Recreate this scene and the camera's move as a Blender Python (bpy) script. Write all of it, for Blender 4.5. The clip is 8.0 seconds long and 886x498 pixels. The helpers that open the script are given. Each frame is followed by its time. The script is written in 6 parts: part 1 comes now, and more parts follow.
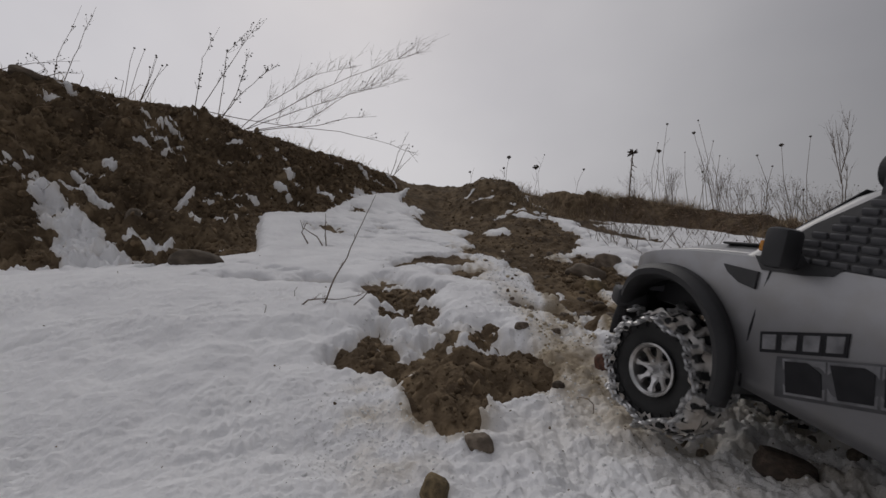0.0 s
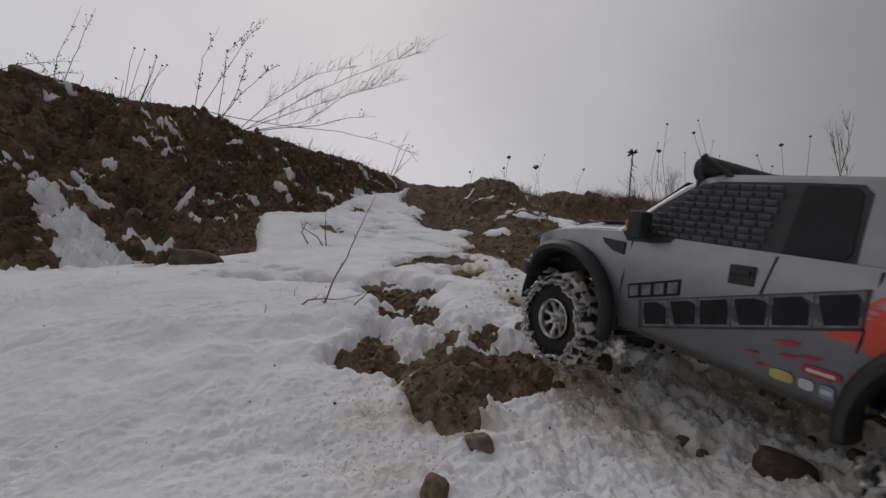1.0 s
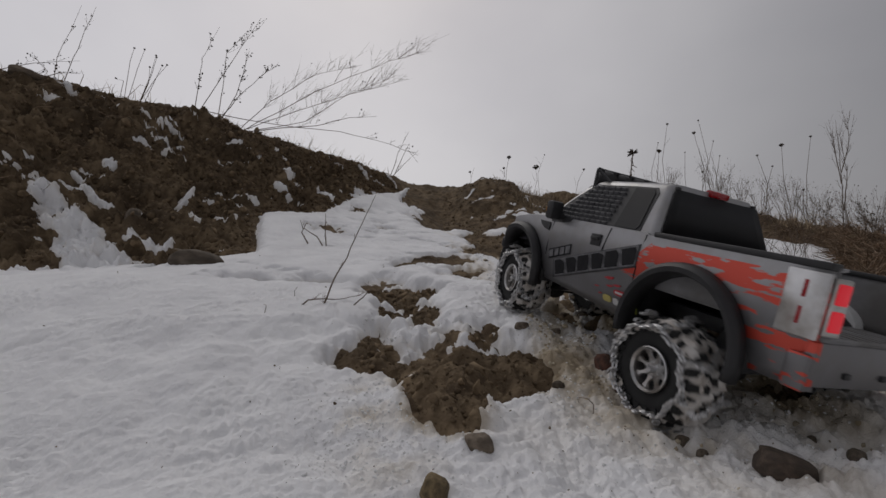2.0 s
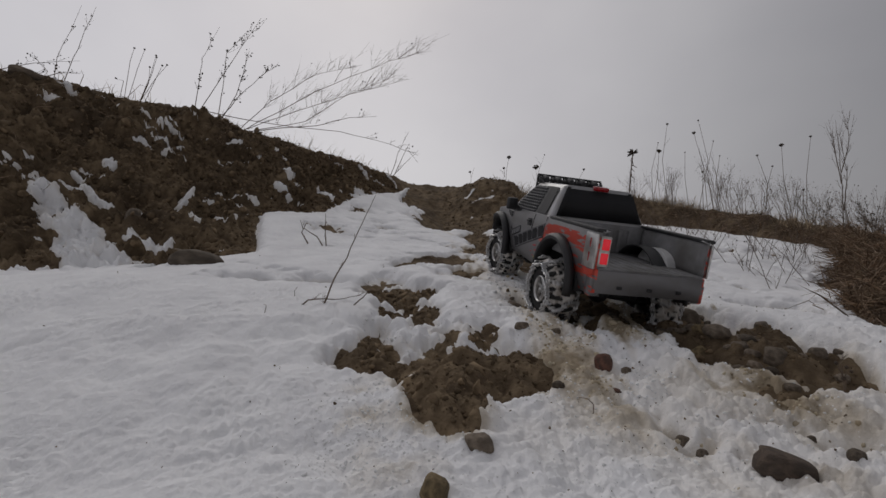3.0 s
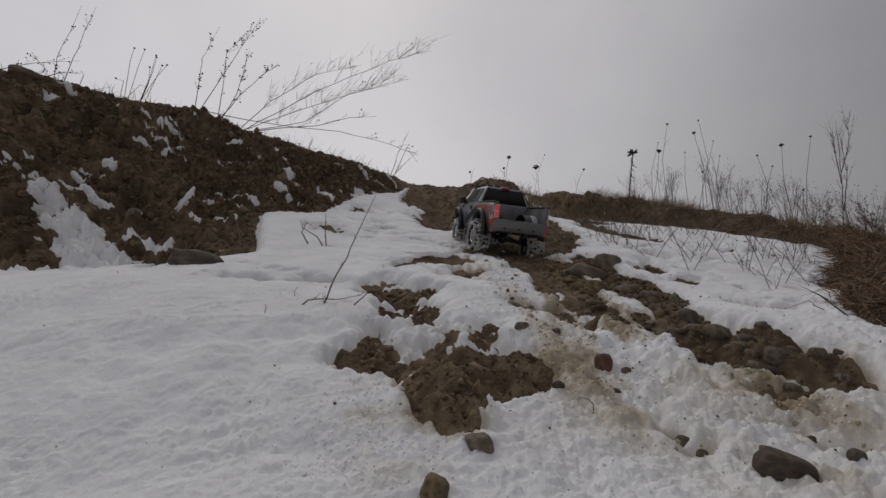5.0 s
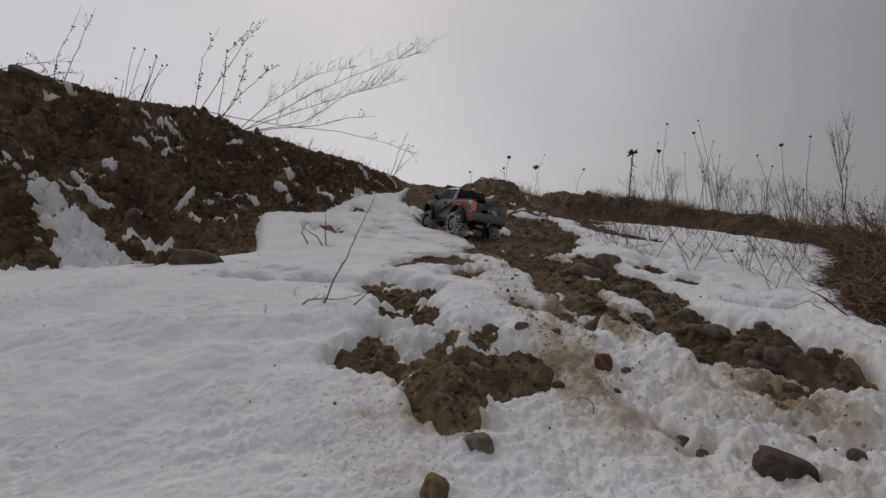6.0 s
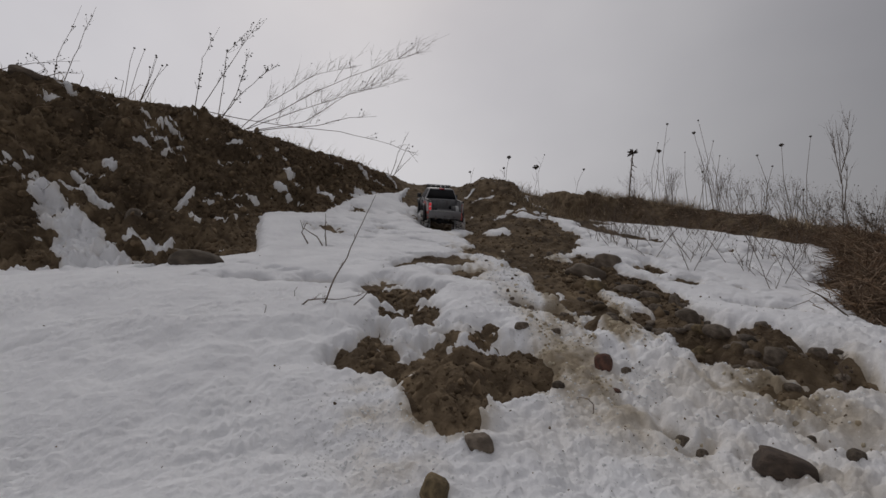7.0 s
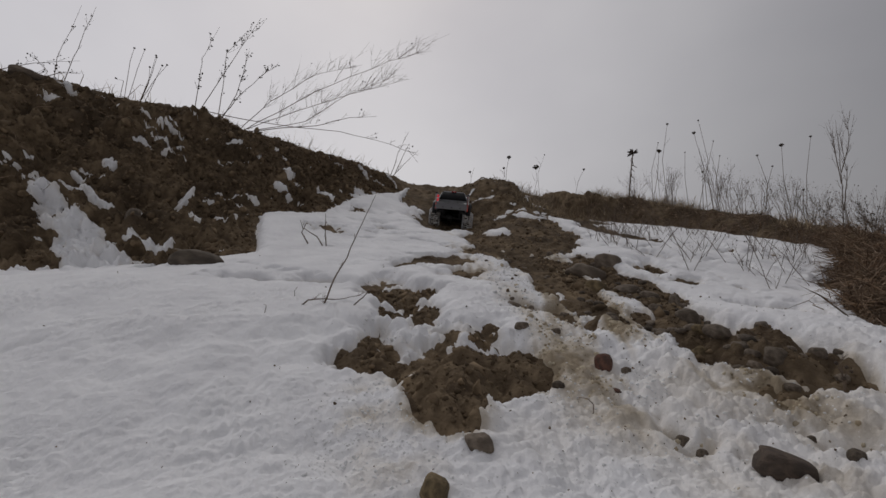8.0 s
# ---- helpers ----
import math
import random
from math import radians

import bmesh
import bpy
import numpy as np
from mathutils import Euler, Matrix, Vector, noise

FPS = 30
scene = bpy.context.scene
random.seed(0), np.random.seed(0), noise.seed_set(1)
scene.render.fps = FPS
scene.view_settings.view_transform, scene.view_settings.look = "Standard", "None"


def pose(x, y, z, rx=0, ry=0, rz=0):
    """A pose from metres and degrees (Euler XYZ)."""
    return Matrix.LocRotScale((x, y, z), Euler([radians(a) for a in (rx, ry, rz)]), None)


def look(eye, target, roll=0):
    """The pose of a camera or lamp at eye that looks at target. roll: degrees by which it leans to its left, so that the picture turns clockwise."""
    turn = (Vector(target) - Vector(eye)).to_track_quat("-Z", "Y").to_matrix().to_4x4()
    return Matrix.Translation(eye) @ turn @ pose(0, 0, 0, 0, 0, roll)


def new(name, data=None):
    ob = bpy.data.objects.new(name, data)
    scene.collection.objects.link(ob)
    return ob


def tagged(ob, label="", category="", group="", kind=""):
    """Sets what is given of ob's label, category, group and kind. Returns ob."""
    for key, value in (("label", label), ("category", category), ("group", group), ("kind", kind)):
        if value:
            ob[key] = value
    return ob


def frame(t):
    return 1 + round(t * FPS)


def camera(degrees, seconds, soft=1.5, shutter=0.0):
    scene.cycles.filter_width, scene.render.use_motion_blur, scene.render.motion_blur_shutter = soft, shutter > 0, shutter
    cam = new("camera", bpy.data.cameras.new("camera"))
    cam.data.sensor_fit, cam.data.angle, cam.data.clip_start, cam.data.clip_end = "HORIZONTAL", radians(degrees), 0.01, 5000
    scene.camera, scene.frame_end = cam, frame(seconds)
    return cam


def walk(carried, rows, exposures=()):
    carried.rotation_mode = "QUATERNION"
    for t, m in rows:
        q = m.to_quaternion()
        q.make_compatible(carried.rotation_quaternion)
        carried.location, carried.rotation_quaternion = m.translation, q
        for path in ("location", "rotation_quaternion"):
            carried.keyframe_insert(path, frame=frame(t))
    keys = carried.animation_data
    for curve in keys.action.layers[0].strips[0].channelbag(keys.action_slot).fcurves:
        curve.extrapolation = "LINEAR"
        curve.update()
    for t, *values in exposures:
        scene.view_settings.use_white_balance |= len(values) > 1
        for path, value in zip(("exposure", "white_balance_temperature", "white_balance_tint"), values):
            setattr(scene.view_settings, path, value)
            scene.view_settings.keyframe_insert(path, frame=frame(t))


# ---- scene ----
cam = camera(88.9, 8.0, soft=1.5, shutter=0.25)
EYE = (0.0, 0.0, 0.17)
STAND = pose(*EYE, 98.0, 0, 0)
walk(cam, [(0.0, STAND), (8.0, STAND)])

# ---- light: a flat grey overcast sky ----
SUN_EL, SUN_AZ = radians(52), radians(-12)


def build_world():
    world = bpy.data.worlds.new("overcast")
    scene.world = world
    world.use_nodes = True
    nt = world.node_tree
    nt.nodes.clear()
    out = nt.nodes.new("ShaderNodeOutputWorld")
    bg = nt.nodes.new("ShaderNodeBackground")
    sky = nt.nodes.new("ShaderNodeTexSky")
    sky.sky_type = "NISHITA"
    sky.sun_disc = False
    sky.sun_elevation, sky.sun_rotation = SUN_EL, SUN_AZ
    sky.dust_density, sky.air_density = 4.0, 1.5
    dim = nt.nodes.new("ShaderNodeMix")
    dim.data_type = "RGBA"
    dim.blend_type = "MULTIPLY"
    dim.inputs[0].default_value = 1.0
    dim.inputs[7].default_value = (0.08, 0.08, 0.08, 1)
    nt.links.new(sky.outputs[0], dim.inputs[6])
    # cloud deck: soft noise on the direction of view, a little brighter where the sun stands behind it
    tc = nt.nodes.new("ShaderNodeTexCoord")
    mp = nt.nodes.new("ShaderNodeMapping")
    mp.inputs["Scale"].default_value = (1.0, 1.0, 1.6)
    no = nt.nodes.new("ShaderNodeTexNoise")
    no.inputs["Scale"].default_value = 1.6
    no.inputs["Detail"].default_value = 5
    no.inputs["Roughness"].default_value = 0.45
    ramp = nt.nodes.new("ShaderNodeValToRGB")
    ramp.color_ramp.elements[0].position, ramp.color_ramp.elements[0].color = 0.3, (0.470, 0.457, 0.488, 1)
    ramp.color_ramp.elements[1].position, ramp.color_ramp.elements[1].color = 0.72, (0.612, 0.596, 0.616, 1)
    nt.links.new(tc.outputs["Generated"], mp.inputs[0])
    nt.links.new(mp.outputs[0], no.inputs[0])
    nt.links.new(no.outputs[0], ramp.inputs[0])
    # glow of the hidden sun
    dot = nt.nodes.new("ShaderNodeVectorMath")
    dot.operation = "DOT_PRODUCT"
    d = Vector((-0.67, 0.64, 0.39)).normalized()
    dot.inputs[1].default_value = d
    nt.links.new(tc.outputs["Generated"], dot.inputs[0])
    mr = nt.nodes.new("ShaderNodeMapRange")
    mr.interpolation_type = "SMOOTHSTEP"
    mr.inputs[1].default_value, mr.inputs[2].default_value = -0.1, 1.0
    mr.inputs[3].default_value, mr.inputs[4].default_value = 0.40, 1.05
    nt.links.new(dot.outputs["Value"], mr.inputs[0])
    glow = nt.nodes.new("ShaderNodeVectorMath")
    glow.operation = "SCALE"
    nt.links.new(ramp.outputs[0], glow.inputs[0])
    nt.links.new(mr.outputs[0], glow.inputs["Scale"])
    mix = nt.nodes.new("ShaderNodeMix")
    mix.data_type = "RGBA"
    mix.inputs[0].default_value = 0.93
    nt.links.new(dim.outputs[2], mix.inputs[6])
    nt.links.new(glow.outputs[0], mix.inputs[7])
    nt.links.new(mix.outputs[2], bg.inputs[0])
    bg.inputs[1].default_value = SKY_STRENGTH
    nt.links.new(bg.outputs[0], out.inputs[0])


SKY_STRENGTH = 1.0
build_world()
sun = new("sun", bpy.data.lights.new("sun", "SUN"))
sun.data.energy, sun.data.angle, sun.data.color = 0.42, radians(30), (1.0, 0.97, 0.93)
sun.matrix_world = look((0, 0, 10), Vector((0, 0, 10)) - Vector((math.sin(SUN_AZ) * math.cos(SUN_EL), math.cos(SUN_AZ) * math.cos(SUN_EL), math.sin(SUN_EL))))

# ---- materials ----
def mat(name, c1, c2=None, rough=0.6, metal=0.0, scale=40.0, bump=0.0, bump_scale=None, detail=6, spec=0.5, trans=0.0, dark=None, dark_scale=8.0, islands=0.0, objrand=0.0, emit=None, coords="Object"):
    """Two-scale mottled surface: c1 to c2 by fine noise, stained towards dark by coarse noise, with fine relief."""
    m = bpy.data.materials.new(name)
    m.use_nodes = True
    nt = m.node_tree
    b = nt.nodes["Principled BSDF"]
    b.inputs["Roughness"].default_value = rough
    b.inputs["Metallic"].default_value = metal
    b.inputs["Specular IOR Level"].default_value = spec
    b.inputs["Transmission Weight"].default_value = trans
    c2 = c2 or tuple(0.8 * c for c in c1)
    tc = nt.nodes.new("ShaderNodeTexCoord")
    no = nt.nodes.new("ShaderNodeTexNoise")
    no.inputs["Scale"].default_value, no.inputs["Detail"].default_value = scale, detail
    nt.links.new(tc.outputs[coords], no.inputs[0])
    mr = nt.nodes.new("ShaderNodeMapRange")
    mr.inputs[1].default_value, mr.inputs[2].default_value = 0.33, 0.67
    nt.links.new(no.outputs[0], mr.inputs[0])
    mx = nt.nodes.new("ShaderNodeMix")
    mx.data_type = "RGBA"
    mx.inputs[6].default_value, mx.inputs[7].default_value = (*c1, 1), (*c2, 1)
    nt.links.new(mr.outputs[0], mx.inputs[0])
    col = mx.outputs[2]
    if dark:
        n2 = nt.nodes.new("ShaderNodeTexNoise")
        n2.inputs["Scale"].default_value, n2.inputs["Detail"].default_value = dark_scale, 4
        nt.links.new(tc.outputs[coords], n2.inputs[0])
        r2 = nt.nodes.new("ShaderNodeMapRange")
        r2.inputs[1].default_value, r2.inputs[2].default_value = 0.42, 0.68
        nt.links.new(n2.outputs[0], r2.inputs[0])
        m2 = nt.nodes.new("ShaderNodeMix")
        m2.data_type = "RGBA"
        m2.inputs[7].default_value = (*dark, 1)
        nt.links.new(r2.outputs[0], m2.inputs[0])
        nt.links.new(col, m2.inputs[6])
        col = m2.outputs[2]
    if islands or objrand:
        src = nt.nodes.new("ShaderNodeNewGeometry" if islands else "ShaderNodeObjectInfo")
        pick = src.outputs["Random Per Island" if islands else "Random"]
        hs = nt.nodes.new("ShaderNodeHueSaturation")
        r3 = nt.nodes.new("ShaderNodeMapRange")
        k = islands or objrand
        r3.inputs[3].default_value, r3.inputs[4].default_value = 1 - k, 1 + k
        nt.links.new(pick, r3.inputs[0])
        nt.links.new(r3.outputs[0], hs.inputs["Value"])
        nt.links.new(col, hs.inputs["Color"])
        col = hs.outputs[0]
    nt.links.new(col, b.inputs["Base Color"])
    if bump:
        bn = nt.nodes.new("ShaderNodeTexNoise")
        bn.inputs["Scale"].default_value, bn.inputs["Detail"].default_value = bump_scale or scale * 2, 5
        nt.links.new(tc.outputs[coords], bn.inputs[0])
        bp = nt.nodes.new("ShaderNodeBump")
        bp.inputs["Strength"].default_value, bp.inputs["Distance"].default_value = bump, 0.002
        nt.links.new(bn.outputs[0], bp.inputs["Height"])
        nt.links.new(bp.outputs[0], b.inputs["Normal"])
    if emit:
        b.inputs["Emission Color"].default_value, b.inputs["Emission Strength"].default_value = (*emit[:3], 1), emit[3]
    return m


def soil_material():
    """Damp loam: mottled tan to dark brown, small pale grit, wetter and darker in patches."""
    m = mat("soil", (0.250, 0.187, 0.118), (0.092, 0.065, 0.041), rough=0.95, scale=26, bump=1.0, bump_scale=110, detail=10, dark=(0.080, 0.058, 0.038), dark_scale=5.0, spec=0.15)
    for n in m.node_tree.nodes:
        if n.type == "BUMP":
            n.inputs["Distance"].default_value = 0.006
    return m


def snow_material():
    """Old coarse snow: white, grainy, with tan silt where wheels have churned it (mesh attribute 'silt')."""
    m = bpy.data.materials.new("snow")
    m.use_nodes = True
    nt = m.node_tree
    b = nt.nodes["Principled BSDF"]
    b.inputs["Roughness"].default_value = 0.75
    b.inputs["Specular IOR Level"].default_value = 0.25
    b.inputs["Subsurface Weight"].default_value = 0.0
    tc = nt.nodes.new("ShaderNodeTexCoord")
    no = nt.nodes.new("ShaderNodeTexNoise")
    no.inputs["Scale"].default_value, no.inputs["Detail"].default_value = 9.0, 6
    nt.links.new(tc.outputs["Object"], no.inputs[0])
    ramp = nt.nodes.new("ShaderNodeValToRGB")
    ramp.color_ramp.elements[0].position, ramp.color_ramp.elements[0].color = 0.3, (0.80, 0.80, 0.815, 1)
    ramp.color_ramp.elements[1].position, ramp.color_ramp.elements[1].color = 0.6, (0.91, 0.912, 0.92, 1)
    nt.links.new(no.outputs[0], ramp.inputs[0])
    at = nt.nodes.new("ShaderNodeAttribute")
    at.attribute_name = "silt"
    n2 = nt.nodes.new("ShaderNodeTexNoise")
    n2.inputs["Scale"].default_value, n2.inputs["Detail"].default_value = 32.0, 7
    n2.inputs["Roughness"].default_value = 0.65
    nt.links.new(tc.outputs["Object"], n2.inputs[0])
    ad = nt.nodes.new("ShaderNodeMath")
    ad.operation = "ADD"
    nt.links.new(at.outputs["Fac"], ad.inputs[0])
    nt.links.new(n2.outputs[0], ad.inputs[1])
    mr = nt.nodes.new("ShaderNodeMapRange")
    mr.inputs[1].default_value, mr.inputs[2].default_value = 0.78, 1.28
    mr.inputs[4].default_value = 0.9
    nt.links.new(ad.outputs[0], mr.inputs[0])
    mx = nt.nodes.new("ShaderNodeMix")
    mx.data_type = "RGBA"
    mx.inputs[7].default_value = (0.30, 0.235, 0.15, 1)
    nt.links.new(mr.outputs[0], mx.inputs[0])
    # thin wash of pale silt round the churned track
    wr = nt.nodes.new("ShaderNodeMapRange")
    wr.inputs[1].default_value, wr.inputs[2].default_value = 0.08, 0.5
    wr.inputs[4].default_value = 0.66
    nt.links.new(at.outputs["Fac"], wr.inputs[0])
    wm = nt.nodes.new("ShaderNodeMix")
    wm.data_type = "RGBA"
    wm.inputs[7].default_value = (0.70, 0.62, 0.49, 1)
    nt.links.new(wr.outputs[0], wm.inputs[0])
    nt.links.new(ramp.outputs[0], wm.inputs[6])
    nt.links.new(wm.outputs[2], mx.inputs[6])
    nt.links.new(mx.outputs[2], b.inputs["Base Color"])
    bn = nt.nodes.new("ShaderNodeTexNoise")
    bn.inputs["Scale"].default_value, bn.inputs["Detail"].default_value = 230.0, 5
    bn.inputs["Roughness"].default_value = 0.7
    nt.links.new(tc.outputs["Object"], bn.inputs[0])
    bp = nt.nodes.new("ShaderNodeBump")
    bp.inputs["Strength"].default_value, bp.inputs["Distance"].default_value = 0.70, 0.003
    nt.links.new(bn.outputs[0], bp.inputs["Height"])
    nt.links.new(bp.outputs[0], b.inputs["Normal"])
    return m


SOIL, SNOW = soil_material(), snow_material()
STONE = mat("stone", (0.205, 0.168, 0.130), (0.125, 0.100, 0.076), rough=0.85, scale=5, bump=0.8, bump_scale=14, dark=(0.095, 0.077, 0.060), dark_scale=2.2, objrand=0.4, spec=0.25)
STONE_DARK = mat("dark_stone", (0.130, 0.098, 0.076), (0.070, 0.054, 0.043), rough=0.85, scale=6, bump=0.9, bump_scale=12, dark=(0.075, 0.060, 0.050), dark_scale=2.5, spec=0.25)
STONE_TAN = mat("tan_stone", (0.27, 0.205, 0.115), (0.150, 0.112, 0.062), rough=0.85, scale=5, bump=0.8, bump_scale=14, dark=(0.10, 0.078, 0.05), dark_scale=2.5, spec=0.25)
STONE_RED = mat("red_stone", (0.19, 0.098, 0.072), (0.11, 0.060, 0.046), rough=0.85, scale=5, bump=0.8, bump_scale=14, dark=(0.09, 0.06, 0.05), dark_scale=2.5, spec=0.25)
STALK = mat("dry_stalk", (0.20, 0.150, 0.110), (0.095, 0.071, 0.054), rough=0.85, scale=90)
SEED = mat("seed_head", (0.09, 0.064, 0.045), (0.03, 0.022, 0.017), rough=0.9, scale=90)
GRASS = mat("dry_grass", (0.42, 0.33, 0.21), (0.21, 0.155, 0.10), rough=0.85, scale=30, islands=0.5)
SOD = mat("dead_roots", (0.33, 0.235, 0.155), (0.12, 0.083, 0.056), rough=0.9, scale=30, islands=0.5)

# ---- the ground: a gully track that climbs between two banks ----
def lattice(seed):
    return np.random.RandomState(seed).rand(256, 256)


def vnoise(x, y, seed):
    """Smooth value noise in 0..1 on arrays."""
    g = LAT[seed % 8]
    x, y = x + 17.3 * seed, y - 9.1 * seed
    ix, iy = np.floor(x).astype(int), np.floor(y).astype(int)
    fx, fy = x - ix, y - iy
    fx, fy = fx * fx * (3 - 2 * fx), fy * fy * (3 - 2 * fy)
    a, b = g[ix & 255, iy & 255], g[(ix + 1) & 255, iy & 255]
    c, d = g[ix & 255, (iy + 1) & 255], g[(ix + 1) & 255, (iy + 1) & 255]
    return (a * (1 - fx) + b * fx) * (1 - fy) + (c * (1 - fx) + d * fx) * fy


LAT = [lattice(s) for s in range(8)]


def fbm(x, y, size, octaves=4, seed=0, gain=0.5, billow=False):
    """Fractal noise about -1..1, coarsest feature of the given size in metres."""
    tot, amp, norm = 0, 1.0, 0.0
    for o in range(octaves):
        k = 2.03 ** o / size
        n = 2 * vnoise(x * k + 0.37 * y * k, y * k - 0.37 * x * k, seed + o) - 1
        tot = tot + amp * ((2.6 * np.abs(n) - 1) if billow else n)
        norm += amp
        amp *= gain
    return tot / norm


# lines that run up the slope: (distance ahead, sideways, height)
CREST_L = [(-1.0, -1.9, -0.1), (0.3, -1.9, 0.05), (0.8, -1.85, 0.21), (1.15, -1.95, 0.29), (1.88, -2.129, 1.278), (2.0, -1.936, 1.291), (2.15, -1.668, 1.268), (2.38, -1.381, 1.295), (2.58, -1.131, 1.247), (2.85, -0.795, 1.22), (3.08, -0.576, 1.217), (3.6, -0.321, 1.239), (4.2, -0.293, 1.35)]
BASE_L = [(-1.0, -0.8, -0.1), (0.3, -0.8, 0.04), (0.8, -0.75, 0.2), (1.15, -0.728, 0.278), (1.4, -0.607, 0.342), (1.75, -0.732, 0.49), (2.0, -0.815, 0.608), (2.3, -0.682, 0.674), (2.7, -0.534, 0.868), (3.1, -0.375, 0.992), (3.8, -0.206, 1.253)]
SHELF_L = [(-1.0, -0.3, -0.1), (0.3, -0.25, 0.035), (0.6, -0.2, 0.13), (1.15, -0.236, 0.26), (1.6, -0.271, 0.397), (2.2, -0.263, 0.595), (2.7, -0.204, 0.776), (3.1, -0.135, 0.906), (3.8, -0.093, 1.253)]
TRACK = [(-1.0, 0.3, -0.12), (0.29, 0.32, 0.019), (0.58, 0.26, 0.101), (0.94, 0.278, 0.199), (1.11, 0.221, 0.257), (1.35, 0.211, 0.322), (1.6, 0.226, 0.381), (2.31, 0.079, 0.564), (2.63, 0.01, 0.652), (3.0, 0.031, 0.758), (3.9, 0.08, 1.27)]
SHELF_R = [(-1.0, 0.6, -0.12), (0.3, 0.55, 0.03), (0.6, 0.468, 0.121), (0.95, 0.503, 0.191), (1.35, 0.469, 0.319), (1.8, 0.492, 0.448), (2.3, 0.573, 0.579), (2.9, 0.651, 0.787), (3.3, 0.659, 0.928), (4.0, 0.598, 1.26)]
BASE_R = [(-1.0, 0.75, -0.1), (0.3, 0.7, 0.04), (0.62, 0.67, 0.118), (1.3, 1.148, 0.256), (1.9, 1.577, 0.449), (2.6, 1.539, 0.632), (3.1, 1.248, 0.777), (3.5, 0.921, 0.937), (4.1, 0.927, 1.23)]
CREST_R = [(-1.0, 1.0, -0.05), (0.3, 0.95, 0.16), (0.62, 0.96, 0.26), (1.35, 1.309, 0.379), (2.0, 1.708, 0.556), (2.65, 1.748, 0.758), (3.2, 1.339, 0.989), (3.6, 1.0, 1.134), (4.2, 0.951, 1.26)]


def glide(rows, y):
    """Sideways place and height of a line at the distances y, by a monotone cubic."""
    r = np.array(rows)
    out = []
    for k in (1, 2):
        p, v = r[:, 0], r[:, k]
        h, d = np.diff(p), np.diff(v) / np.diff(p)
        m = np.zeros(len(p))
        m[1:-1] = np.where(d[:-1] * d[1:] > 0, 2 * d[:-1] * d[1:] / (d[:-1] + d[1:] + 1e-12), 0)
        m[0], m[-1] = d[0], 0
        q = np.clip(y, p[0], p[-1])
        i = np.clip(np.searchsorted(p, q) - 1, 0, len(h) - 1)
        t = (q - p[i]) / h[i]
        out.append(v[i] * (1 + 2 * t) * (1 - t) ** 2 + h[i] * m[i] * t * (1 - t) ** 2 + v[i + 1] * t * t * (3 - 2 * t) + h[i] * m[i + 1] * t * t * (t - 1))
    return out


def hump(x, y, cx, cy, rx, ry, turn=0.0, power=2.0):
    a = radians(turn)
    u, v = (x - cx) * math.cos(a) + (y - cy) * math.sin(a), (y - cy) * math.cos(a) - (x - cx) * math.sin(a)
    return np.exp(-((np.abs(u / rx)) ** power + (np.abs(v / ry)) ** power))


def base_ground(x, y):
    """Smooth lie of the land."""
    x, y = np.asarray(x, float), np.asarray(y, float)
    lines = [glide(l, y) for l in (CREST_L, BASE_L, SHELF_L, TRACK, SHELF_R, BASE_R, CREST_R)]
    far_l = [lines[0][0] - 1.2, lines[0][1] - 0.02]
    far_r = [lines[-1][0] + 4.0, lines[-1][1] - 0.9]
    lines = [far_l] + lines + [far_r]
    z = np.where(x < lines[0][0], lines[0][1], lines[-1][1])
    for a, b in zip(lines[:-1], lines[1:]):
        t = (x - a[0]) / np.maximum(b[0] - a[0], 1e-3)
        s = t * t * (3 - 2 * t) * 0.5 + t * 0.5
        z = np.where((t >= 0) & (t < 1), a[1] + (b[1] - a[1]) * s, z)
    # mound of spoil beside the head of the track
    z = z + 0.235 * hump(x, y, 0.37, 3.28, 0.26, 0.36, -8, 2.2) + 0.05 * hump(x, y, 0.50, 2.75, 0.12, 0.3, -14)
    # the plateau falls off gently beyond the head of the gully
    return z - 0.12 * np.clip(y - 4.2, 0, 3)


def blot(x, y, cx, cy, rx, ry):
    """How far inside an oval patch: positive inside, metres."""
    return (1 - np.hypot((x - cx) / rx, (y - cy) / ry)) * math.sqrt(rx * ry)


# bare ground in the snow, and drifts that lie on the bank: (sideways, ahead, half-width, half-length)
BARE_NEAR = [
    (-0.09, 0.583, 0.052, 0.058), (0.052, 0.578, 0.082, 0.083), (0.089, 0.567, 0.034, 0.056), (-0.013, 0.558, 0.054, 0.052),
    (0.009, 0.466, 0.047, 0.064), (-0.027, 0.5, 0.03, 0.021), (0.036, 0.493, 0.026, 0.033), (-0.06, 0.786, 0.059, 0.129),
    (-0.094, 0.911, 0.07, 0.098), (-0.097, 0.67, 0.026, 0.06), (-0.015, 0.647, 0.036, 0.049), (0.055, 0.685, 0.035, 0.039),
    (0.213, 1.797, 0.106, 0.455), (0.267, 1.397, 0.093, 0.354), (0.282, 1.1, 0.081, 0.223),
    (0.288, 0.887, 0.056, 0.115), (0.293, 0.776, 0.031, 0.039), (0.152, 0.844, 0.033, 0.053), (0.2, 0.805, 0.042, 0.057),
    (-0.007, 1.383, 0.107, 0.099), (0.069, 1.2, 0.048, 0.064), (-0.113, 1.308, 0.036, 0.089), (-0.162, 1.006, 0.028, 0.033),
    (-0.124, 1.053, 0.042, 0.041), (-0.029, 0.956, 0.03, 0.033),
]
